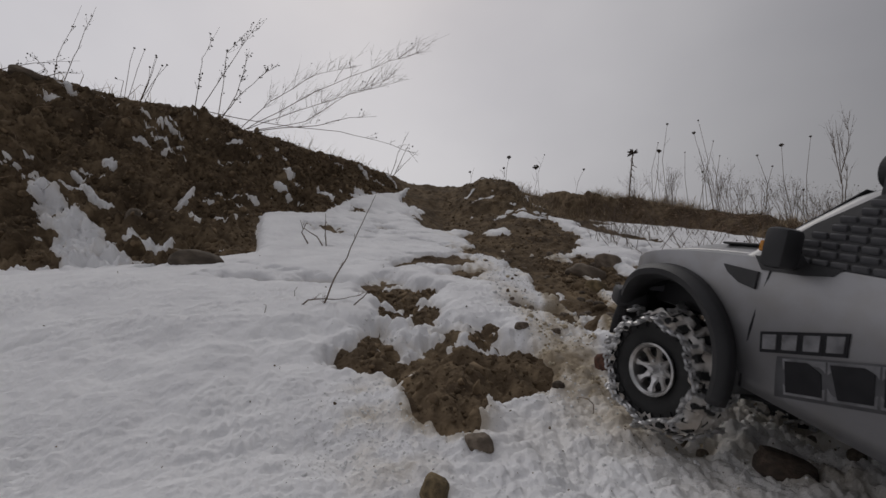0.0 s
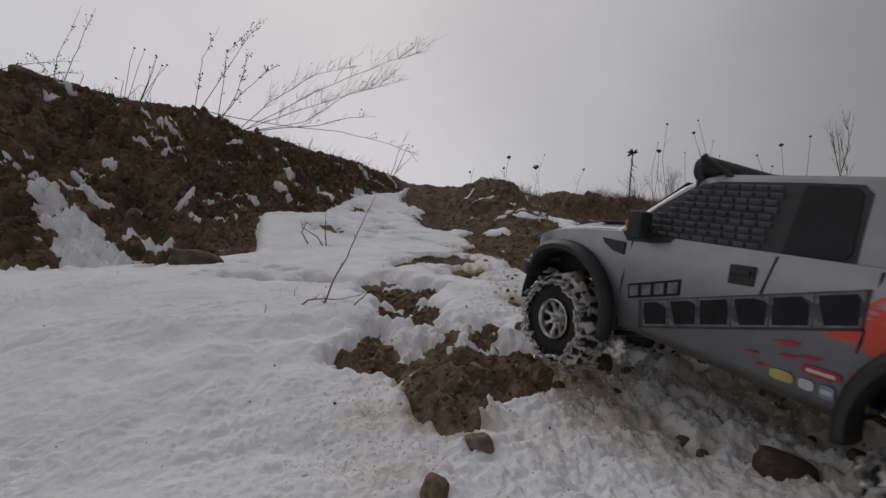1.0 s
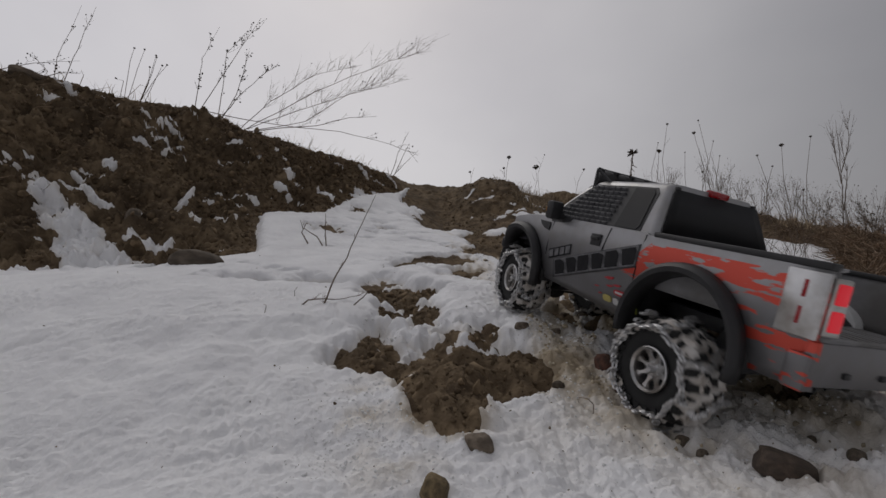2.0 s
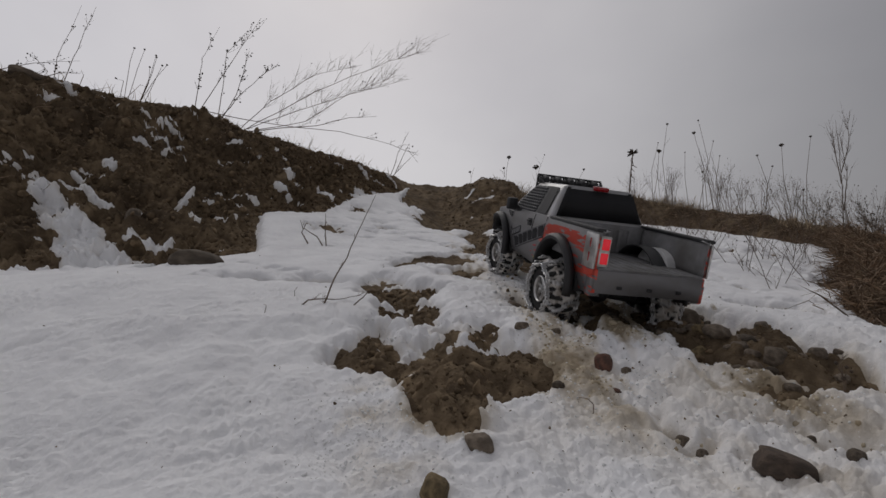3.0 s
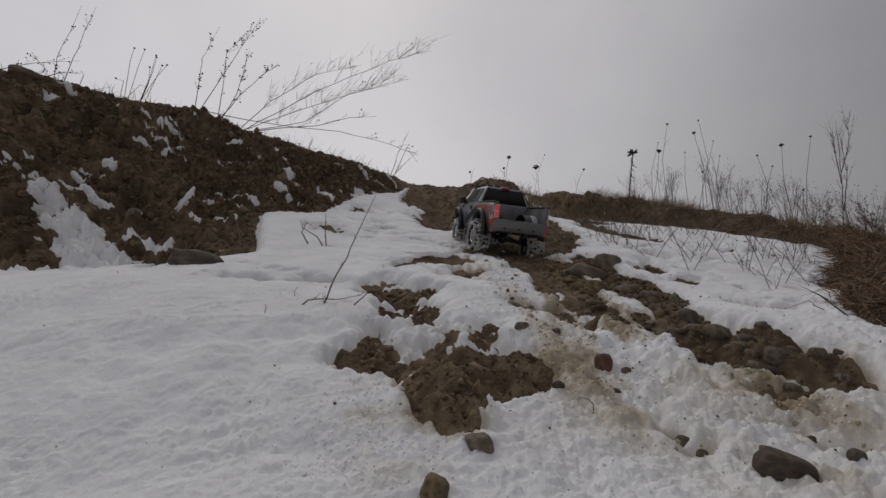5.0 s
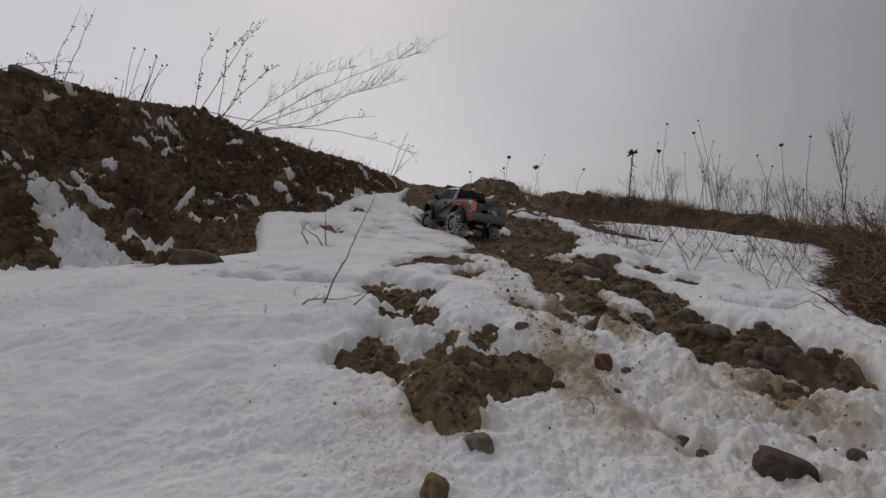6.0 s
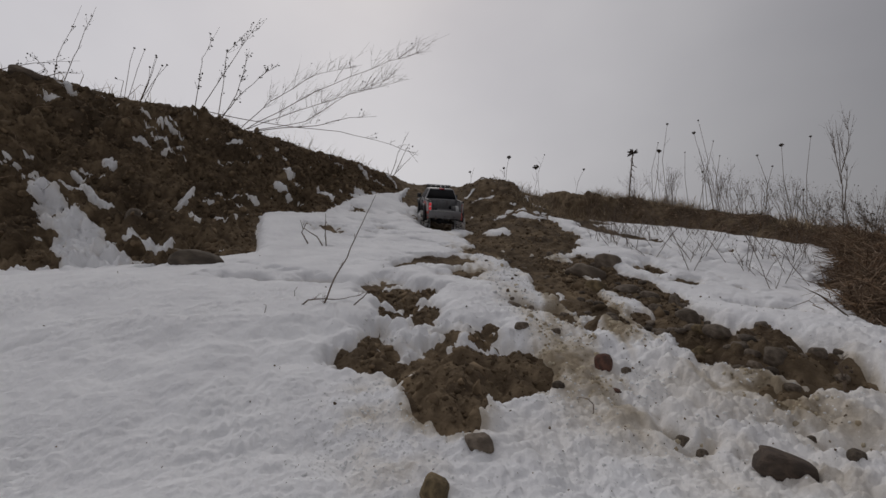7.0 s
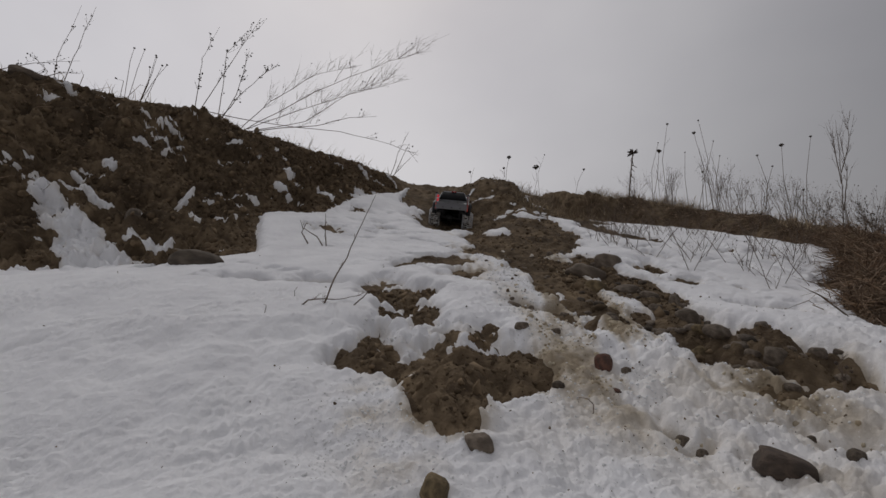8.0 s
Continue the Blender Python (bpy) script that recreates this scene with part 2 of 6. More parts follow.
BARE_FAR = [
    (0.023, 2.813, 0.158, 0.311), (0.175, 2.098, 0.09, 0.307), (0.42, 1.332, 0.079, 0.175), (0.458, 1.068, 0.082, 0.171),
    (0.432, 0.876, 0.045, 0.131), (0.371, 0.706, 0.045, 0.121), (0.408, 0.649, 0.082, 0.123), (0.435, 0.57, 0.057, 0.072),
    (0.437, 0.51, 0.016, 0.015), (0.369, 0.501, 0.043, 0.01), (0.639, 0.853, 0.051, 0.073), (0.933, 3.003, 0.22, 0.339),
    (0.87, 2.288, 0.104, 0.489), (0.326, 2.834, 0.334, 0.469), (0.486, 2.441, 0.129, 0.583), (0.491, 2.013, 0.078, 0.398),
    (0.706, 1.516, 0.046, 0.071), (0.624, 1.168, 0.051, 0.033), (0.222, 0.415, 0.01, 0.008), (0.215, 0.455, 0.009, 0.017),
    (0.231, 0.733, 0.031, 0.035), (0.359, 0.411, 0.015, 0.008), (-0.461, 2.504, 0.07, 0.047), (0.372, 1.693, 0.063, 0.194),
    (0.349, 1.92, 0.148, 0.468), (0.382, 2.393, 0.196, 0.388), (0.571, 2.428, 0.114, 0.551), (0.335, 1.311, 0.071, 0.152),
    (-0.163, 2.613, 0.087, 0.119), (-0.059, 2.44, 0.087, 0.223),
]
DRIFT_A = [
    (-1.463, 1.55, 0.052, 0.02), (-1.394, 1.514, 0.051, 0.042), (-1.335, 1.481, 0.057, 0.042), (-1.272, 1.452, 0.056, 0.048),
    (-1.207, 1.412, 0.061, 0.049), (-1.132, 1.371, 0.073, 0.057), (-1.04, 1.315, 0.094, 0.076), (-0.945, 1.245, 0.103, 0.099),
    (-1.375, 1.573, 0.053, 0.021), (-1.304, 1.585, 0.061, 0.03), (-1.235, 1.58, 0.057, 0.03), (-1.386, 1.392, 0.05, 0.015),
    (-1.087, 1.551, 0.048, 0.022), (-0.949, 1.416, 0.068, 0.029), (-0.871, 1.38, 0.042, 0.037), (-1.345, 1.775, 0.037, 0.031),
    (-1.095, 2.25, 0.026, 0.021), (-1.025, 2.395, 0.034, 0.016), (-0.893, 2.452, 0.035, 0.029), (-0.849, 2.367, 0.061, 0.021),
    (-0.318, 2.646, 0.186, 0.175),
]
DRIFT_B = [
    (-0.476, 2.767, 0.1, 0.103), (-1.787, 2.021, 0.059, 0.017), (-0.927, 1.772, 0.032, 0.037), (0.294, 2.36, 0.072, 0.101),
    (-0.562, 3.013, 0.062, 0.017), (-0.399, 3.283, 0.068, 0.027), (0.508, 2.718, 0.07, 0.052), (0.369, 1.455, 0.048, 0.062),
    (-0.989, 1.706, 0.022, 0.023), (-0.685, 2.551, 0.059, 0.026), (-1.149, 2.287, 0.03, 0.012), (-1.068, 1.83, 0.019, 0.046),
    (-1.101, 1.99, 0.026, 0.018),
]
STONES = [
    (-0.617, 1.108, 0.128, 0.05, 0), (0.266, 0.376, 0.049, 0.032, 0), (0.197, 0.565, 0.023, 0.025, 2),
    (0.22, 0.434, 0.013, 0.016, 0), (0.225, 0.411, 0.011, 0.009, 0), (0.031, 0.399, 0.026, 0.017, 0),
    (-0.006, 0.333, 0.020, 0.020, 1), (0.431, 0.803, 0.046, 0.034, 0), (0.388, 0.693, 0.024, 0.017, 1),
    (0.349, 0.627, 0.023, 0.02, 1), (0.38, 0.631, 0.039, 0.019, 0), (0.345, 0.565, 0.03, 0.025, 0),
    (0.401, 0.553, 0.031, 0.023, 0), (0.403, 0.611, 0.03, 0.013, 0), (0.376, 1.172, 0.097, 0.041, 0),
    (0.481, 1.293, 0.088, 0.058, 0), (0.353, 1.044, 0.05, 0.034, 1), (0.225, 0.71, 0.054, 0.019, 1),
    (0.115, 0.666, 0.021, 0.012, 0), (0.131, 0.526, 0.014, 0.01, 0), (0.127, 0.826, 0.039, 0.018, 0),
    (0.359, 0.407, 0.014, 0.009, 0), (0.316, 0.361, 0.014, 0.011, 0), (0.327, 0.419, 0.007, 0.006, 0),
    (0.42, 1.033, 0.059, 0.028, 0), (0.45, 0.987, 0.039, 0.022, 0), (0.419, 0.885, 0.033, 0.018, 0),
    (0.462, 0.905, 0.025, 0.027, 0), (0.435, 0.748, 0.024, 0.015, 0), (0.354, 0.553, 0.018, 0.011, 0),
    (0.363, 0.538, 0.016, 0.009, 0), (0.385, 0.572, 0.018, 0.011, 0), (0.479, 0.614, 0.02, 0.011, 0),
    (0.167, 0.674, 0.015, 0.008, 0), (0.381, 0.507, 0.016, 0.009, 0), (0.191, 0.515, 0.012, 0.007, 2),
    (0.705, 1.488, 0.037, 0.013, 0), (-0.813, 1.359, 0.075, 0.045, 0), (-1.03, 1.462, 0.056, 0.045, 0),
    (0.218, 0.55, 0.012, 0.008, 0), (-1.947, 1.97, 0.150, 0.045, 0),
]
PLANTS = {
    'bush': ((-1.157, 2.55), [[(-0.046, 0.018), (0.396, 0.236), (0.834, 0.429), (1.057, 0.479)], [(-0.069, 0.012), (0.267, 0.115), (0.6, 0.221), (0.956, 0.314)], [(-0.063, 0.018), (0.127, 0.190), (0.39, 0.360), (0.662, 0.423)], [(-0.029, 0.009), (0.337, 0.070), (0.566, 0.236), (0.869, 0.376)]]),
    'low': ((-1.371, 2.39), [[(-0.05, 0.039), (0.32, -0.061), (0.794, -0.114), (1.078, -0.186), (1.234, -0.245)], [(0.292, -0.12), (0.668, -0.094), (0.855, -0.048), (1.006, -0.048)]]),
    'up': ((-1.327, 2.42), [[(-0.061, 0.025), (0.069, 0.237), (0.171, 0.411), (0.276, 0.582)], [(-0.077, 0.032), (-0.068, 0.202), (-0.059, 0.348), (0.025, 0.546)], [(0.054, -0.019), (0.073, 0.168), (0.082, 0.376), (0.198, 0.518)], [(0.07, -0.022), (0.173, 0.117), (0.311, 0.254), (0.357, 0.289)], [(0.07, -0.019), (0.157, 0.117), (0.196, 0.271), (0.208, 0.348)]]),
    'low2': ((-0.399, 3.36), [[(-0.009, -0.015), (0.053, 0.175), (0.135, 0.349)], [(-0.009, -0.015), (0.098, 0.084), (0.206, 0.193)], [(0.012, -0.015), (0.119, 0.211), (0.207, 0.093)]]),
    'tall': ((-1.754, 2.09), [[(-0.125, 0.035), (-0.094, 0.131), (-0.044, 0.313), (-0.003, 0.453)], [(-0.168, 0.041), (-0.17, 0.176), (-0.09, 0.468)], [(-0.283, 0.071), (-0.203, 0.101), (-0.276, 0.173)], [(-0.442, 0.107), (-0.279, 0.146), (-0.056, 0.161)], [(-0.227, 0.065), (-0.146, 0.095), (-0.048, 0.095)]]),
    'daisy': ((-1.533, 2.25), [[(-0.14, 0.058), (-0.127, 0.234), (-0.112, 0.302)], [(-0.118, 0.051), (-0.077, 0.186), (-0.05, 0.289)], [(-0.093, 0.042), (-0.039, 0.169), (-0.019, 0.283)], [(-0.078, 0.038), (-0.02, 0.153), (0.001, 0.26)], [(-0.062, 0.032), (0.013, 0.121), (0.072, 0.205)], [(-0.093, 0.042), (-0.047, 0.128), (-0.049, 0.218)], [(-0.047, 0.026), (0.016, 0.16), (0.036, 0.211)], [(-0.17, 0.064), (-0.155, 0.121), (-0.198, 0.134)]]),
    'twig': ((-0.197, 0.73), [[(0.0, 0.0), (0.02, 0.038), (0.039, 0.074), (0.063, 0.135), (0.083, 0.181)], [(-0.047, 0.002), (-0.019, 0.004), (0.0, 0.006), (0.031, 0.005), (0.067, 0.012)], [(0.0, 0.0), (0.008, 0.013)], [(0.031, -0.004), (0.067, 0.009), (0.075, 0.02)]]),
    'snag': ((-0.397, 1.526), [[(0.0, 0.0), (-0.006, 0.059), (-0.006, 0.112)], [(0.0, 0.0), (-0.036, 0.033), (-0.086, 0.065), (-0.097, 0.092)], [(-0.065, 0.029), (-0.091, 0.049), (-0.077, 0.088)]]),
    'sprig': ((-0.268, 0.675), [[(0.0, 0.0), (0.003, 0.013), (-0.004, 0.015)]]),
    'sprig2': ((-0.265, 0.808), [[(0.0, 0.0), (-0.002, 0.012), (0.001, 0.02)]]),
    'hook': ((0.151, 0.476), [[(0.0, 0.0), (0.003, 0.009), (-0.002, 0.014), (-0.011, 0.014), (-0.008, 0.007)]]),
    'vine': ((0.429, 0.502), [[(0.0, 0.0), (0.001, 0.015), (-0.008, 0.033), (-0.006, 0.04)], [(0.002, -0.001), (-0.001, 0.018), (-0.006, 0.03)]]),
    'sapling': ((1.81, 2.02), [[(0.008, -0.054), (0.024, 0.143), (0.034, 0.331), (0.037, 0.531)], [(0.024, 0.116), (0.057, 0.277), (0.037, 0.441)], [(0.029, 0.223), (0.011, 0.359), (-0.002, 0.464)], [(0.033, 0.277), (0.081, 0.414), (0.081, 0.539)]]),
    'rosette': ((1.347, 3.2), [[(0.018, 0.009), (0.04, 0.179), (0.053, 0.33)]]),
}
SEED_WEEDS = [
    (1.47, 3.11, 0.084, 0.386, 0.035), (1.557, 3.05, 0.031, 0.585, 0.0191), (1.755, 2.93, -0.052, 0.536, 0.0257), (1.706, 2.96, 0.057, 0.626, 0.0148),
    (2.143, 2.7, -0.034, 0.49, 0.027), (2.195, 2.68, 0.076, 0.546, 0.0168), (1.787, 2.91, 0.032, 0.471, 0.0109), (2.044, 2.75, 0.034, 0.349, 0.0138),
    (1.732, 2.94, 0.025, 0.266, 0.0184), (1.667, 2.99, 0.011, 0.407, 0.0112), (1.478, 3.11, 0.072, 0.455, 0.0117), (0.481, 3.37, 0.031, 0.182, 0.0337),
    (0.799, 3.95, 0.041, 0.257, 0.0544), (0.46, 3.37, 0.012, 0.089, 0.0211), (0.218, 3.52, 0.001, 0.075, 0.022), (1.047, 3.51, 0.086, 0.205, 0.022),
    (0.877, 3.99, 0.052, 0.385, 0.015), (2.01, 2.77, -0.015, 0.4, 0.0173), (2.195, 2.68, 0.014, 0.213, 0.0168), (1.835, 2.87, -0.012, 0.377, 0.0108),
]
BUSHY_WEEDS = [
    (1.522, 3.08, 0.173, 0.27), (1.579, 3.04, 0.114, 0.228), (1.824, 2.88, 0.18, 0.396), (1.787, 2.91, 0.146, 0.328), (1.865, 2.86, 0.161, 0.268),
    (1.989, 2.78, 0.139, 0.209), (2.11, 2.71, 0.153, 0.305), (2.143, 2.7, 0.118, 0.237), (2.214, 2.67, 0.134, 0.201), (1.816, 2.11, 0.106, 0.158),
    (1.835, 2.0, 0.125, 0.15), (1.904, 1.98, 0.124, 0.173), (1.382, 3.16, 0.119, 0.158), (1.91, 2.82, 0.106, 0.212),
]


def up_bank(x, y):
    """Distance ahead, but measured up the face of the left bank, so that detail keeps its size there."""
    xl, zl = glide(BASE_L, y)
    return y + 1.3 * np.where(x < xl, np.maximum(base_ground(x, y) - zl, 0), 0)


def snow_cover(x, y):
    """Signed metres inside the snow."""
    yb = up_bank(x, y)
    reach = np.clip(y, 0.3, 3)
    wx, wy = x + 0.030 * reach ** 0.6 * fbm(x, y, 0.07, 4, 6, 0.62), y + 0.06 * reach ** 0.7 * fbm(x, y, 0.09, 4, 2, 0.62)
    xl, xr = glide(BASE_L, y)[0], glide(BASE_R, y)[0]
    s = np.minimum(np.minimum(x - xl, xr - x), 0.25)
    s = np.where(y < 1.05, np.minimum(xr - x + 20 * np.clip(0.55 - y, 0, 1), 0.25), s)
    s = np.where((y >= 1.05) & (y < 1.2) & (x < xl), np.maximum(s, (1.16 - y) * 1.2), s)
    # the head of the gully is bare
    s = np.minimum(s, np.where((wx > -0.28) & (wx < 0.82 + 0.4 * np.clip(wy - 3.0, 0, 0.4)), (2.85 - wy + 0.5 * np.clip(-wx, 0, 1)) * 0.5, 1))
    for o in BARE_NEAR + BARE_FAR:
        s = np.minimum(s, -blot(wx, wy, *o))
    # crusts of snow left within the thawed patches
    left_over = (fbm(x + 0.4 * y, y, 0.055, 4, 5, 0.62) - 0.36) * 0.05
    s = np.where((y > 0.62) & (y < 1.15) & (x < 0.17), np.maximum(s, left_over), s)
    s = np.where((x > glide(TRACK, y)[0] - 0.06) & (y > 0.75) & (y < 1.75) & (x < glide(TRACK, y)[0] + 0.10), np.maximum(s, (fbm(x, y * 0.6, 0.07, 4, 1, 0.62) - 0.44) * 0.05), s)
    on_bank = x < xl
    dx = x + np.where(on_bank, 0.022 * fbm(x, yb, 0.09, 2, 6, 0.5), 0.034 * fbm(x, yb, 0.06, 4, 6, 0.62))
    dy = y + np.where(on_bank, 0.005 * fbm(x, yb, 0.09, 2, 2, 0.5), 0.030 * fbm(x, yb, 0.06, 4, 2, 0.62))
    broken = np.minimum(0.022 * fbm(x, yb, 0.065, 4, 4, 0.65) - 0.009, 0.004)
    for o in DRIFT_A + DRIFT_B:
        s = np.maximum(s, np.minimum(blot(dx, dy, *o) * 0.8, 0.02) + np.where(on_bank, broken, 0))
    ragged = fbm(x, y, 0.045, 4, 3, 0.65) * 0.014 * np.clip(reach, 0.5, 1.6) + fbm(x, y, 0.16, 3, 6) * 0.010
    ragged = np.where(on_bank, fbm(x, yb, 0.05, 4, 3, 0.6) * 0.007, ragged)
    # thin scattered remnants on the left bank and on the mound, thawed spots on the shelf
    bank = (x < xl) & (y > 1.3)
    rem = fbm(x * 0.8 + 0.5 * yb, yb, 0.075, 4, 1, 0.6) - 0.43 - 0.12 * np.clip(0.9 - (y - 1.2), 0, 1)
    s = np.where(bank & (x > glide(CREST_L, y)[0] + 0.06), np.maximum(s, rem * 0.06), s)
    mound = hump(x, y, 0.45, 3.1, 0.3, 0.55, -8) > 0.35
    s = np.where(mound, np.maximum(s, (fbm(x * 0.45, y * 1.6, 0.055, 4, 2, 0.62) - 0.40) * 0.06), s)
    shelf = (y > 0.95) & (x < glide(TRACK, y)[0] + 0.02) & (x > xl + 0.20)
    thaw = 0.30 - fbm(x * 0.7 + y * 0.25, y * 1.0, 0.13, 4, 5, 0.6) + 0.5 * np.clip(xl + 0.42 - x, 0, 0.3)
    s = np.where(shelf, np.minimum(s, thaw * 0.10), s)
    # right-hand slope: a few thawed spots round stones and stems
    far_side = (x > glide(SHELF_R, y)[0] + 0.05) & (y > 0.9)
    s = np.where(far_side, np.minimum(s, np.minimum(0.50 - fbm(x, y * 0.8, 0.10, 3, 7, 0.5), (xr - x) * 3 + 0.10 - 0.8 * fbm(x, y, 0.12, 4, 4, 0.6)) * 0.12), s)
    return s + ragged


def noise3(p, seed):
    """Smooth value noise in -1..1 on an array of places."""
    g = CUBE[seed % 4]
    p = p + 7.7 * seed
    i = np.floor(p).astype(int)
    f = p - i
    f = f * f * (3 - 2 * f)
    a, b = i & 63, (i + 1) & 63
    out = 0
    for dx in (0, 1):
        for dy in (0, 1):
            for dz in (0, 1):
                w = (f[:, 0] if dx else 1 - f[:, 0]) * (f[:, 1] if dy else 1 - f[:, 1]) * (f[:, 2] if dz else 1 - f[:, 2])
                out = out + w * g[(b if dx else a)[:, 0], (b if dy else a)[:, 1], (b if dz else a)[:, 2]]
    return 2 * out - 1


CUBE = [np.random.RandomState(40 + k).rand(64, 64, 64) for k in range(4)]


def rough3(p, size, octaves, seed, gain=0.55, billow=False):
    tot, amp, norm = 0, 1.0, 0.0
    turn = np.array([[0.8, 0.6, 0.0], [-0.48, 0.64, 0.6], [0.36, -0.48, 0.8]])
    q = p / size
    for o in range(octaves):
        n = noise3(q, seed + o)
        tot = tot + amp * ((2.4 * np.abs(n) - 0.8) if billow else n)
        norm += amp
        amp *= gain
        q = 2.03 * q @ turn.T
    return tot / norm


def steepness(x, y):
    """How much of the cut faces of the banks and the spoil mound a place belongs to, 0..1."""
    xl, xr = glide(BASE_L, y)[0], glide(BASE_R, y)[0]
    k = np.clip((xl - x) / 0.12, 0, 1) * np.clip((y - 1.05) / 0.1, 0, 1) + np.clip((x - xr + 0.03) / 0.1, 0, 1) * 0.55 * np.clip((y - 0.4) / 0.3, 0, 1)
    k = np.maximum(k, 0.42 * hump(x, y, 0.4, 3.1, 0.32, 0.65))
    k = np.maximum(k, 0.30 * hump(x, y, 0.1, 3.6, 0.6, 0.6))
    top = np.clip((glide(CREST_L, y)[0] + 0.16 - x) / 0.16, 0, 1)
    over = np.clip((x - glide(CREST_R, y)[0]) / 0.2, 0, 1)
    return k * (1 - 0.86 * top) * (1 - 0.7 * over)


def bank_shift(x, y):
    """Sideways, forward and upward push of the clods and ledges out of the bank, and its outward normal."""
    shape = np.shape(x)
    x, y = np.ravel(np.asarray(x, float)), np.ravel(np.asarray(y, float))
    push, normal = np.zeros((len(x), 3)), np.tile([0.0, 0.0, 1.0], (len(x), 1))
    k = np.where((y > 0.4) & (y < 5) & (np.abs(x) < 4), steepness(x, y), 0)
    on = np.nonzero(k > 0.003)[0]
    if len(on):
        u, v, e = x[on], y[on], 0.05
        z = base_ground(u, v)
        gx, gy = (base_ground(u + e, v) - base_ground(u - e, v)) / (2 * e), (base_ground(u, v + e) - base_ground(u, v - e)) / (2 * e)
        n = np.stack([-gx, -gy, np.ones(len(on))], -1)
        n = n / np.linalg.norm(n, axis=1)[:, None]
        p = np.stack([u, v, z], -1)
        # beds of earth lie nearly level, so relief is longer along the bank than up it
        flat = p * [0.75, 0.75, 1.25]
        d = 0.075 * rough3(flat, 0.42, 2, 0) + 0.085 * rough3(flat, 0.17, 5, 1, 0.60, True) + 0.034 * rough3(p, 0.055, 4, 2, 0.62, True)
        push[on], normal[on] = n * (k[on] * d)[:, None], n
    return push.reshape(*shape, 3), normal.reshape(*shape, 3)


def clods(x, y):
    """Fine relief of the bare soil."""
    yb = up_bank(x, y)
    reach = np.clip(y / 1.2, 0.6, 1.5)
    near = np.clip((1.1 - y) / 0.4, 0, 1)
    calm = 1 - 0.75 * np.clip(steepness(x, y) / 0.5, 0, 1)
    fine = fbm(x, yb, 0.055, 5, 0, 0.60, True) * 0.011 * reach * calm
    return fine + near * (fbm(x, y, 0.028, 4, 3, 0.58, True) * 0.0075 + fbm(x, y, 0.085, 3, 6, 0.5, True) * 0.021) - 0.006


